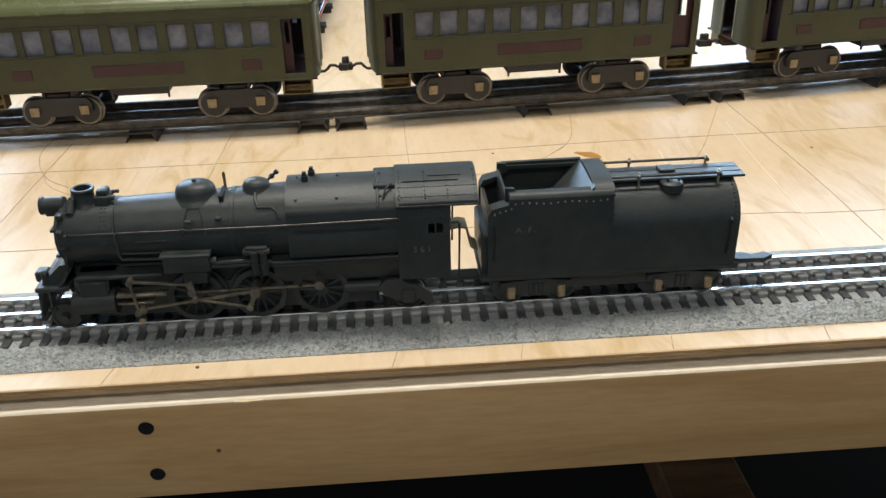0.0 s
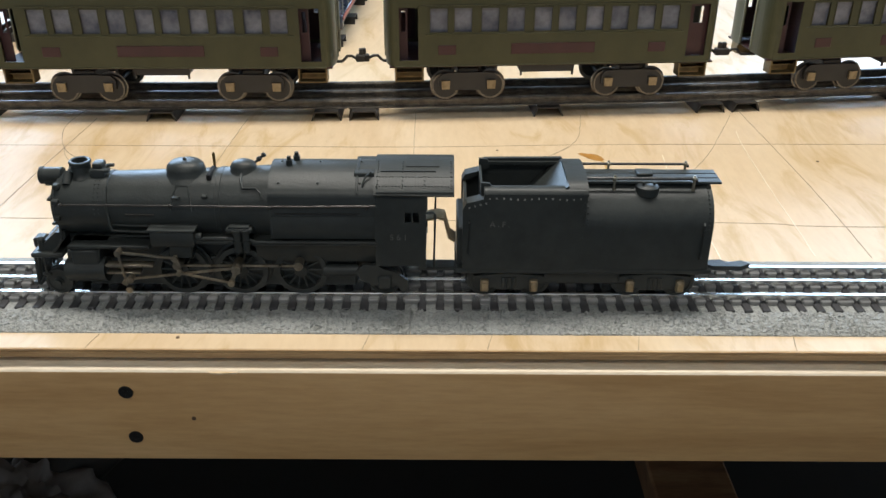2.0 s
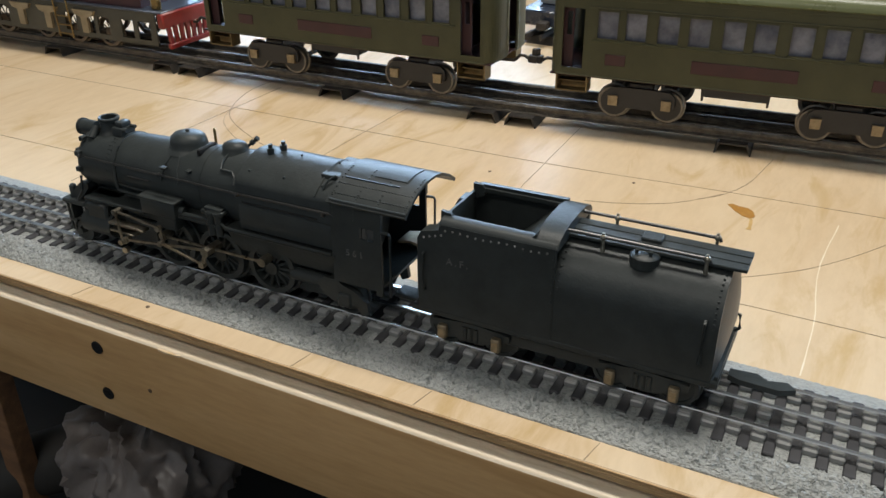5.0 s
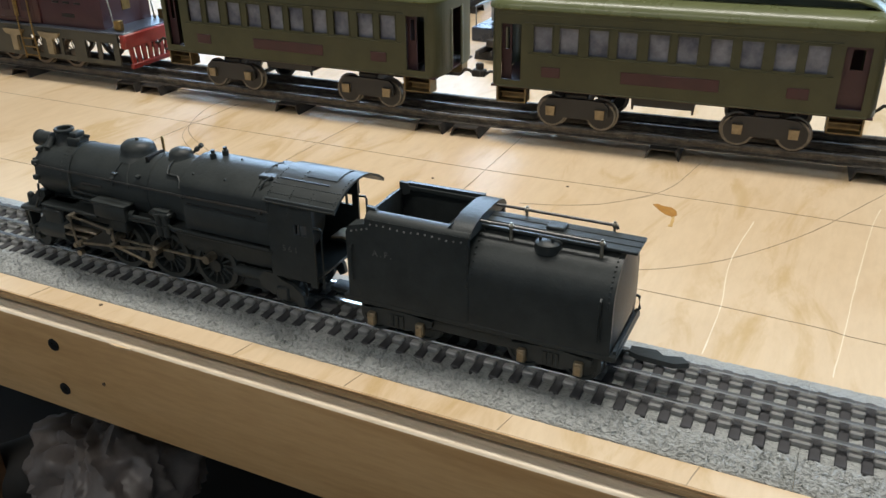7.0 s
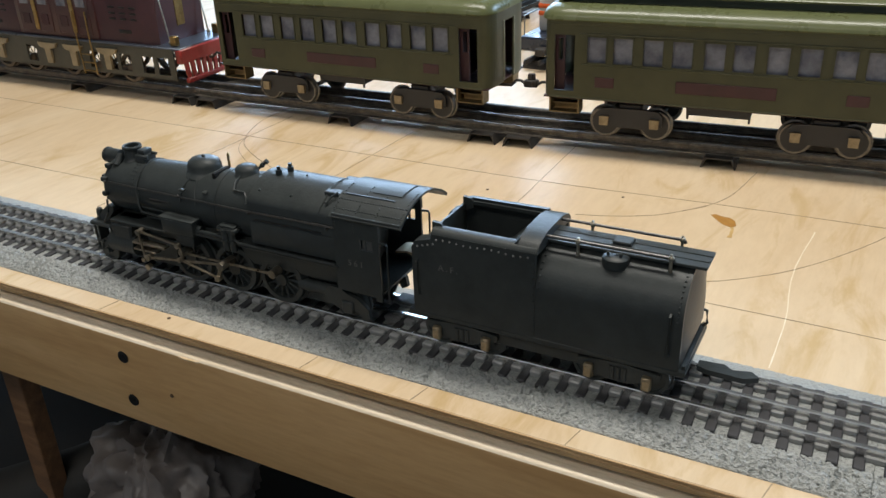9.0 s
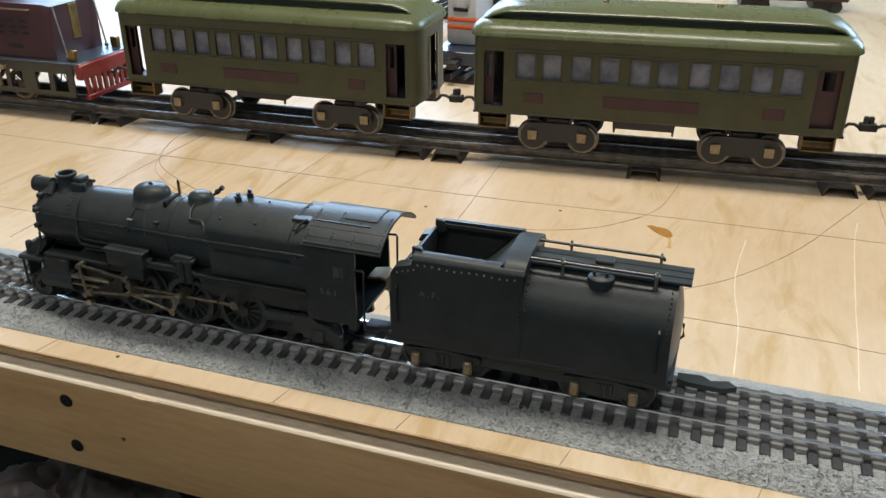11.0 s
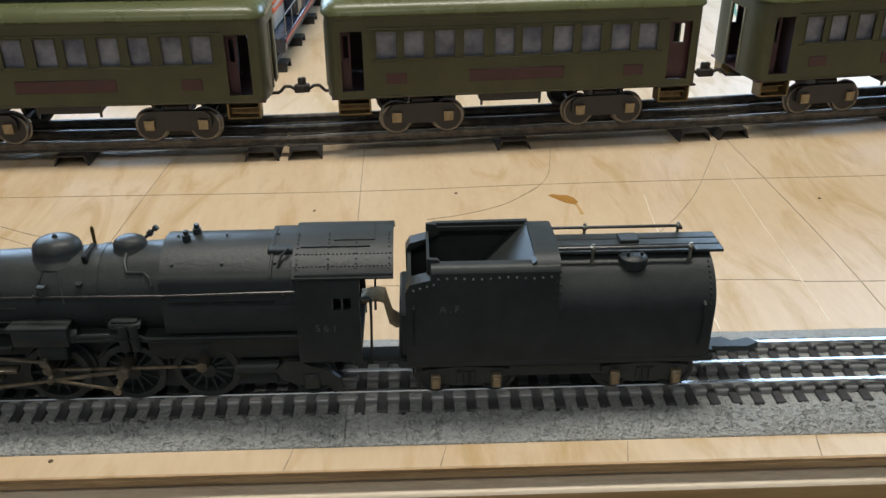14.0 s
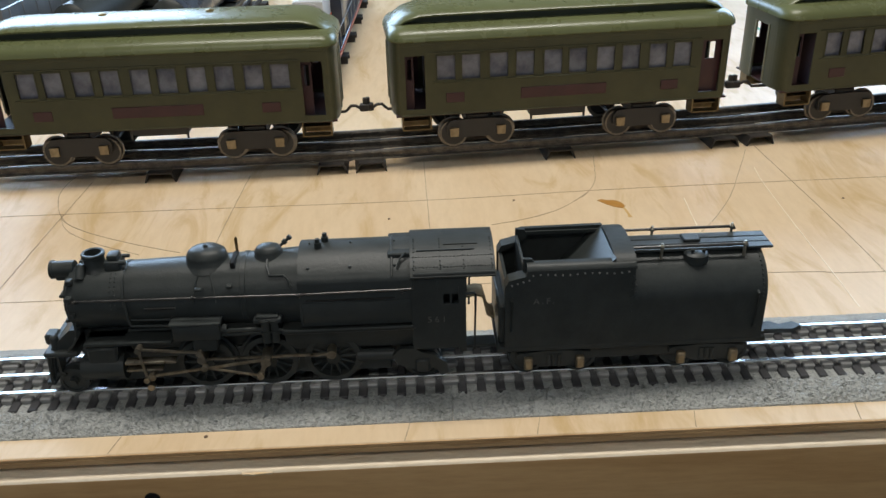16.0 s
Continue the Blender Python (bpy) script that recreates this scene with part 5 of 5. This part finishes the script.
DECK = paint("blued_steel_deck", (0.10, 0.12, 0.16), (0.06, 0.07, 0.09), 40, 0.3, 0.6)
yy, aa = on_rear(-0.60)
eloco = thing("electric_locomotive", "maroon tinplate electric locomotive with red pilot", "toy locomotive", pose(-0.6050, yy, RT, 0, 0, aa))
b = bm_new()
for s in (-1, 1):
    holes = [(x - 0.008, x + 0.008, 0.0150, 0.0330) for x in (-0.150, -0.128, -0.050, 0.050, 0.075, 0.096, 0.128, 0.150)]
    panel(b, -0.1660, 0.1660, 0.0100, 0.0430, holes, *sorted((s * 0.0400, s * 0.0385)))
clean_panel(b)
part("frame", b, FRAMEM, eloco, "dark olive side frame with cut-outs", None, 30)
b = bm_new()
add_box(b, -0.1780, 0.1780, -0.0430, 0.0430, 0.0430, 0.0452, 0.0006)
part("deck", b, DECK, eloco)
for e in (-1, 1):
    b = bm_new()
    prof = [(-0.0370, 0.0452), (-0.0370, 0.0900), (-0.0330, 0.0980), (0.0330, 0.0980), (0.0370, 0.0900), (0.0370, 0.0452)]
    rA = [(e * 0.0600, y, z) for y, z in prof]
    rB = [(e * 0.1380, y, z) for y, z in prof]
    rC = [(e * 0.1460, y * 0.94, z if z < 0.05 else z - 0.002) for y, z in prof]
    loft(b, [rA, rB, rC])
    bevel_all(b, 0.0015, 2, 40)
    hood = part("hood", b, MAROON, eloco)
    for s in (-1, 1):
        for ix in range(3):
            for iz in range(3):
                b = bm_new()
                x = e * (0.086 + 0.0150 * ix)
                add_box(b, x - 0.0045, x + 0.0045, *sorted((s * 0.0366, s * 0.0376)), 0.0690 + 0.0060 * iz, 0.0712 + 0.0060 * iz, 0.0004)
                part("louver", b, SCREW, hood)
        b = bm_new()
        add_box(b, *sorted((e * 0.092, e * 0.110)), *sorted((s * 0.0366, s * 0.0376)), 0.0550, 0.0590, 0.0005)
        part("slot", b, SCREW, hood)
        b = bm_new()
        add_tube(b, [(e * 0.082, s * 0.0365, 0.0935), (e * 0.084, s * 0.0390, 0.0935), (e * 0.124, s * 0.0390, 0.0935), (e * 0.126, s * 0.0365, 0.0935)], 0.0009, 6)
        part("handrail", b, STEEL, hood)
        b = bm_new()
        add_tube(b, [(e * 0.1560, s * 0.030, 0.0452), (e * 0.1480, s * 0.030, 0.0960)], 0.0008, 6)
        add_ball(b, (e * 0.1555, s * 0.030, 0.0475), 0.0022)
        part("front_rail", b, STEEL, hood)
        b = bm_new()
        add_box(b, *sorted((e * 0.1600, e * 0.1690)), *sorted((s * 0.0300, s * 0.0360)), 0.0452, 0.0560, 0.0010)
        part("corner_step", b, BRASS, eloco)
    b = bm_new()
    add_box(b, *sorted((e * 0.1455, e * 0.1468)), -0.0060, 0.0060, 0.0600, 0.0950, 0.0004)
    part("front_strip", b, BRASS, hood, "dull brass front strip")
    b = bm_new()
    add_box(b, *sorted((e * 0.1720, e * 0.1800)), -0.0440, 0.0440, 0.0290, 0.0440, 0.0015)
    pil = part("pilot_beam", b, RED, eloco, "bright red pilot beam")
    for k in range(9):
        y = -0.0360 + 0.0090 * k
        b = bm_new()
        add_prism(b, [(y - 0.0026, 0.0300), (y + 0.0026, 0.0300), (y * 0.93 + 0.0022, 0.0120), (y * 0.93 - 0.0022, 0.0120)], "x", *sorted((e * 0.1770, e * 0.1795)))
        part("pilot_slat", b, RED, pil)
    b = bm_new()
    add_box(b, *sorted((e * 0.1760, e * 0.1805)), -0.0380, 0.0380, 0.0080, 0.0130, 0.0008)
    part("pilot_foot", b, RED, pil)
    b = bm_new()
    add_tube(b, [(e * 0.150, 0, 0.026), (e * 0.184, 0, 0.028), (e * 0.190, 0, 0.0330), (e * 0.197, 0, 0.0320), (e * 0.203, 0, 0.0300)], 0.0014, 7)
    part("coupler", b, IRON, eloco)
b = bm_new()
add_box(b, -0.0620, 0.0620, -0.0395, 0.0395, 0.0452, 0.1200, 0.0020, 2)
cab = part("cab", b, MAROON, eloco)
b = bm_new()
loft(b, [[(x, y * k, z) for y, z in ((-0.0430, 0.1195), (-0.0400, 0.1240), (-0.020, 0.1275), (0.020, 0.1275), (0.0400, 0.1240), (0.0430, 0.1195))] for x, k in ((-0.066, 1), (0.066, 1))])
part("cab_roof", b, MAROON, cab)
for s in (-1, 1):
    for x in (-0.044, -0.015, 0.015, 0.044):
        b = bm_new()
        add_box(b, x - 0.0110, x + 0.0110, *sorted((s * 0.0390, s * 0.0402)), 0.0500, 0.1050, 0.0008)
        d = part("cab_door", b, MAROON, cab)
        b = bm_new()
        add_box(b, x - 0.0055, x + 0.0055, *sorted((s * 0.0400, s * 0.0407)), 0.0580, 0.0700, 0.0006)
        part("door_panel", b, INNER, d)
        b = bm_new()
        add_box(b, x - 0.0070, x + 0.0070, *sorted((s * 0.0400, s * 0.0408)), 0.0800, 0.0980, 0.0004)
        part("pane", b, PANE, d)
    for x in (-0.0295, 0.0295):
        b = bm_new()
        add_box(b, x - 0.0030, x + 0.0030, *sorted((s * 0.0398, s * 0.0412)), 0.0520, 0.1100, 0.0006)
        part("brass_strip", b, BRASS, cab, "dull brass upright strip")
    b = bm_new()
    for x in (0.0310, 0.0500):
        add_tube(b, [(x, s * 0.0420, 0.0760), (x + 0.002, s * 0.0440, 0.0430), (x + 0.004, s * 0.0440, 0.0080)], 0.0009, 6)
    for z in (0.0120, 0.0210, 0.0300):
        add_tube(b, [(0.0340, s * 0.0440, z), (0.0530, s * 0.0440, z)], 0.0008, 6)
    part("ladder", b, BRASS, eloco, "brass wire ladder")
    for x in (-0.1000, -0.0200, 0.0200, 0.0720):
        b = bm_new()
        add_prism(b, [(x - 0.0150, 0.0380), (x + 0.0150, 0.0380), (x + 0.0120, 0.0330), (x + 0.0045, 0.0310), (x + 0.0040, 0.0150), (x - 0.0040, 0.0150), (x - 0.0045, 0.0310), (x - 0.0120, 0.0330)], "y", *sorted((s * 0.0400, s * 0.0430)))
        bevel_all(b, 0.0006)
        part("spring_hanger", b, CREAM, eloco, "aged cream spring hanger")
    for x in (-0.110, -0.062, 0.000, 0.046, 0.092):
        b = bm_new()
        wheel(b, x, s * 0.0310, 0.0160, 0.0160, s, 10)
        spokes_for(part("wheel", b, OLDIRON, eloco, "dull brown spoked wheel"), OLDIRON, x, s * 0.0310, 0.0160, 0.0160, s, 10)

# ---- trains parked behind, end on to the camera ----
BLUE = paint("dark_blue_black_enamel", (0.020, 0.030, 0.055), (0.012, 0.018, 0.034), 50, 0.28, coat=0.4)
GREY = paint("pale_grey_enamel", (0.50, 0.50, 0.50), (0.42, 0.42, 0.42), 60, 0.4)
ORANGE = paint("bright_orange_stripe", (0.75, 0.13, 0.03), (0.62, 0.10, 0.02), 60, 0.4)
TIN = paint("galvanised_tin", (0.33, 0.35, 0.37), (0.24, 0.26, 0.28), 40, 0.35, 0.6)


def yard_track(x, y0, y1, angle=0):
    sec = thing("tinplate_track_section", "dark tinplate yard track under a parked train", "track", pose(x, y0, 0, 0, 0, 90 + angle), "yard tracks")
    d = y1 - y0
    k = 0.03
    while k < d:
        share("tie", tie2, sec, pose(k, 0, 0) @ Matrix.Diagonal((1, 0.7, 1, 1)))
        k += 0.11
    for y in (-0.0160, 0.0, 0.0160):
        bb = bm_new()
        add_box(bb, 0, d, y - 0.0014, y + 0.0014, 0.0088, 0.0150, 0.0006)
        part("rail", bb, IRON, sec)


yard_track(-0.127, 0.545, 1.60, -2)
diesel = thing("diesel_locomotive", "dark blue diesel model with grey and orange nose", "toy locomotive", pose(-0.127, 0.566, 0.0150, 0, 0, -2))
b = bm_new()
add_box(b, -0.0300, 0.0300, 0.0, 0.440, 0.0160, 0.0225, 0.0010)
add_box(b, -0.0300, 0.0300, -0.0080, 0.0020, 0.0060, 0.0225, 0.0015)
part("walkway", b, BLUE, diesel)
b = bm_new()
add_box(b, 0.0300, 0.0308, -0.004, 0.440, 0.0165, 0.0205)
part("red_sill_stripe", b, RED, diesel, "thin red sill stripe")
b = bm_new()
add_box(b, -0.0210, 0.0150, 0.0240, 0.0900, 0.0225, 0.0800, 0.0040, 2)
part("nose", b, GREY, diesel, "pale grey nose")
for z in (0.0400, 0.0485):
    b = bm_new()
    add_box(b, -0.0216, 0.0156, 0.0232, 0.0910, z, z + 0.0072, 0.0030, 2)
    part("nose_stripe", b, ORANGE, diesel, "bright orange nose stripe")
b = bm_new()
add_box(b, -0.0130, 0.0050, 0.0228, 0.0242, 0.0615, 0.0660, 0.0005)
part("number_board", b, SCREW, diesel)
for x in (-0.012, 0.004):
    b = bm_new()
    add_rod(b, (x, 0.0225, 0.0730), (x, 0.0250, 0.0730), 0.0034, seg=14)
    part("headlight", b, GREY, diesel)
b = bm_new()
add_box(b, -0.0290, 0.0290, 0.0900, 0.1450, 0.0225, 0.0980, 0.0050, 2)
part("cab", b, BLUE, diesel)
b = bm_new()
add_box(b, -0.0190, 0.0190, 0.1450, 0.4300, 0.0225, 0.0900, 0.0060, 2)
part("long_hood", b, BLUE, diesel)
for s in (-1, 1):
    b = bm_new()
    for k in range(10):
        yk = 0.004 + 0.045 * k
        add_rod(b, (s * 0.0292, yk, 0.0225), (s * 0.0292, yk, 0.0440), 0.0007, seg=6)
    add_tube(b, [(s * 0.0292, 0.002, 0.0440), (s * 0.0292, 0.42, 0.0440)], 0.0007, 6)
    part("handrail", b, TIN, diesel)
    b = bm_new()
    add_box(b, *sorted((s * 0.0288, s * 0.0296)), 0.1020, 0.1180, 0.0650, 0.0850)
    part("cab_window", b, GREY, diesel)
for yc in (0.075, 0.365):
    b = bm_new()
    for s in (-1, 1):
        add_box(b, *sorted((s * 0.0210, s * 0.0250)), yc - 0.045, yc + 0.045, 0.0040, 0.0140, 0.0020)
        for dy in (-0.030, 0.0, 0.030):
            add_rod(b, (s * 0.0140, yc + dy, 0.0090), (s * 0.0200, yc + dy, 0.0090), 0.0090, seg=16)
    part("truck", b, TRUCK, diesel)
b = bm_new()
add_box(b, -0.0060, 0.0060, -0.0200, -0.0060, 0.0040, 0.0130, 0.0015)
part("coupler", b, IRON, diesel)
for k, (x, y, mat) in enumerate(((-0.290, 0.580, BLUE), (-0.398, 0.570, BLACK), (-0.500, 0.580, TIN))):
    yard_track(x, y - 0.02, 1.55, -2)
    if k < 2:
        e = thing("parked_steam_locomotive", "black toy steam locomotive parked end on", "toy locomotive", pose(x, y, 0.0150, 0, 0, -2) @ Matrix.Diagonal((1.15, 1.25, 1.25, 1)), "parked engines")
        b = bm_new()
        add_rod(b, (0, 0.020, 0.0480), (0, 0.210, 0.0480), 0.0200, seg=28)
        part("boiler", b, mat, e)
        b = bm_new()
        add_lathe(b, [(0.0, 0.0), (0.010, 0.0006), (0.0170, 0.0030), (0.0196, 0.0060)], (0, 0.0140, 0.0480), "y", 28)
        part("smokebox_door", b, BLACK, e)
        b = bm_new()
        add_lathe(b, [(0.0080, 0.0640), (0.0060, 0.0700), (0.0062, 0.0780), (0.0045, 0.0780), (0.0045, 0.0700), (0.0, 0.0700)], (0, 0.045, 0), "z", 20)
        part("chimney", b, BLACK, e)
        b = bm_new()
        add_lathe(b, [(0.0110, 0.0640), (0.0100, 0.0720), (0.0060, 0.0760), (0.0, 0.0770)], (0, 0.110, 0), "z", 20)
        part("dome", b, mat, e)
        b = bm_new()
        add_box(b, -0.0260, 0.0260, 0.1950, 0.2600, 0.0280, 0.0700, 0.0020)
        add_prism(b, [(-0.0290, 0.0690), (-0.0180, 0.0780), (0.0, 0.0820), (0.0180, 0.0780), (0.0290, 0.0690)], "y", 0.1900, 0.2750)
        part("cab", b, mat, e)
        b = bm_new()
        add_box(b, -0.0240, 0.0240, 0.0100, 0.2600, 0.0200, 0.0270, 0.0015)
        add_box(b, -0.0230, 0.0230, -0.010, 0.012, 0.0060, 0.0230, 0.0020)
        part("frame", b, BLACK, e)
        for s in (-1, 1):
            for yk in (0.080, 0.118, 0.156):
                b = bm_new()
                add_rod(b, (s * 0.0150, yk, 0.0160), (s * 0.0200, yk, 0.0160), 0.0160, seg=20)
                part("wheel", b, BLACK, e)
    else:
        e = thing("gondola_car", "grey tin gondola car with ribbed sides", "toy wagon", pose(x, y, 0.0150, 0, 0, -2) @ Matrix.Diagonal((1.0, 1.3, 1.4, 1)))
        b = bm_new()
        panel(b, -0.036, 0.036, 0.022, 0.060, [], -0.001, 0.001)
        add_box(b, -0.036, 0.036, 0.0, 0.250, 0.0200, 0.0230)
        add_box(b, -0.036, -0.034, 0.0, 0.250, 0.0220, 0.0600)
        add_box(b, 0.034, 0.036, 0.0, 0.250, 0.0220, 0.0600)
        add_box(b, -0.036, 0.036, 0.248, 0.250, 0.0220, 0.0600)
        body = part("body", b, mat, e)
        for kk in range(9):
            b = bm_new()
            add_box(b, 0.0360, 0.0375, 0.012 + 0.027 * kk, 0.016 + 0.027 * kk, 0.0220, 0.0600, 0.0004)
            part("rib", b, mat, body)
        for yc in (0.05, 0.20):
            b = bm_new()
            add_box(b, -0.020, 0.020, yc - 0.022, yc + 0.022, 0.0080, 0.0200, 0.0020)
            for s in (-1, 1):
                for dy in (-0.014, 0.014):
                    add_rod(b, (s * 0.0150, yc + dy, 0.0085), (s * 0.0200, yc + dy, 0.0085), 0.0085, seg=16)
            part("truck", b, TRUCK, e)
# a small maroon and white wagon further back and the green edge of a felt mat
e = thing("box_wagon", "small maroon and white box wagon far back", "toy wagon", pose(0.245, 1.16, 0.0, 0, 0, 8))
b = bm_new()
add_box(b, -0.085, 0.085, -0.030, 0.030, 0.0180, 0.0700, 0.0020)
part("body", b, MAROON, e)
b = bm_new()
add_box(b, -0.080, 0.080, -0.032, 0.032, 0.0700, 0.0760, 0.0030)
part("roof", b, GREY, e)
for x in (-0.055, 0.055):
    b = bm_new()
    add_box(b, x - 0.022, x + 0.022, -0.022, 0.022, 0.0040, 0.0190, 0.0020)
    for s in (-1, 1):
        for dx in (-0.014, 0.014):
            add_rod(b, (x + dx, s * 0.016, 0.0090), (x + dx, s * 0.024, 0.0090), 0.0090, seg=16)
    part("truck", b, TRUCK, e)
FELT = paint("green_painted_edge", (0.10, 0.30, 0.17), (0.07, 0.22, 0.12), 80, 0.6)
ribbon("painted_line", [(0.545, 0.544), (0.470, 0.763), (0.491, 0.885)], 0.009, FELT, 0.0006, "green painted line on the plywood")

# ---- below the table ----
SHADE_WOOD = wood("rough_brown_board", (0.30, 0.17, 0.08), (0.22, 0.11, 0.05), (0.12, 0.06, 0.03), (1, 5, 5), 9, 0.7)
# white film toned down to grey: the under-table shade is in its colour
BAGM = paint("shaded_white_film", (0.24, 0.205, 0.185), (0.13, 0.11, 0.10), 20, 0.35)
b = bm_new()
add_box(b, 0.2150, 0.2900, -0.030, 0.90, -0.3300, -0.2950, 0.0020)
tagged(part("support_beam", b, SHADE_WOOD), "rough brown support beam under the table", "beam", kind="structure")
# the shelf takes the floor's near-black tone as painted shade
b = bm_new()
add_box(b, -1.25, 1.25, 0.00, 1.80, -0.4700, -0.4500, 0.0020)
shelf = tagged(part("lower_shelf", b, FLOORM), "lower shelf below the layout table, coloured dark for shade", "shelf", kind="structure")
b = bm_new()
add_box(b, -0.495, -0.470, 0.055, 0.075, -0.4500, -0.0105, 0.0010)
tagged(part("upright_batten", b, SHADE_WOOD), "thin wooden batten under the table", "batten", kind="structure")


def crumple(name, at, r, sz, seed, mat, label):
    """A thin film bag, folded into sharp creases."""
    bb = bm_new()
    bmesh.ops.create_icosphere(bb, subdivisions=5, radius=1.0)
    off = Vector((seed * 3.1, seed * 1.7, seed * 0.9))
    for v in bb.verts:
        n = v.co.normalized()
        d = 0.72
        for fq, am in ((1.2, 0.36), (3.2, 0.22), (7.5, 0.08), (16.0, 0.03)):
            d += am * (0.8 - 2.0 * abs(noise.noise(Vector((n.x * fq, n.y * fq, n.z * fq * 0.45)) + off)))
        d *= 1.0 - 0.38 * max(0.0, n.z)
        v.co = n * d * r
        v.co.z *= sz
    lo = min(v.co.z for v in bb.verts)
    for v in bb.verts:
        v.co.z -= lo
    ob = part(name, bb, mat, None, "", pose(*at), 60)
    return tagged(ob, label, "plastic bag")


crumple("plastic_bag", (-0.385, 0.135, -0.4500), 0.085, 1.05, 6, BAGM, "crumpled white plastic bag, greyed for shade, on the dark shelf")
b = bm_new()
add_tube(b, [(-0.62, -0.02, -0.40), (-0.48, 0.10, -0.37), (-0.36, 0.20, -0.33), (-0.28, 0.34, -0.30)], 0.035, 16)
tagged(part("duct_hose", b, paint("dark_brown_hose", (0.035, 0.031, 0.026), (0.02, 0.018, 0.015), 30, 0.7)), "dark brown hose lying on the shelf", "hose")
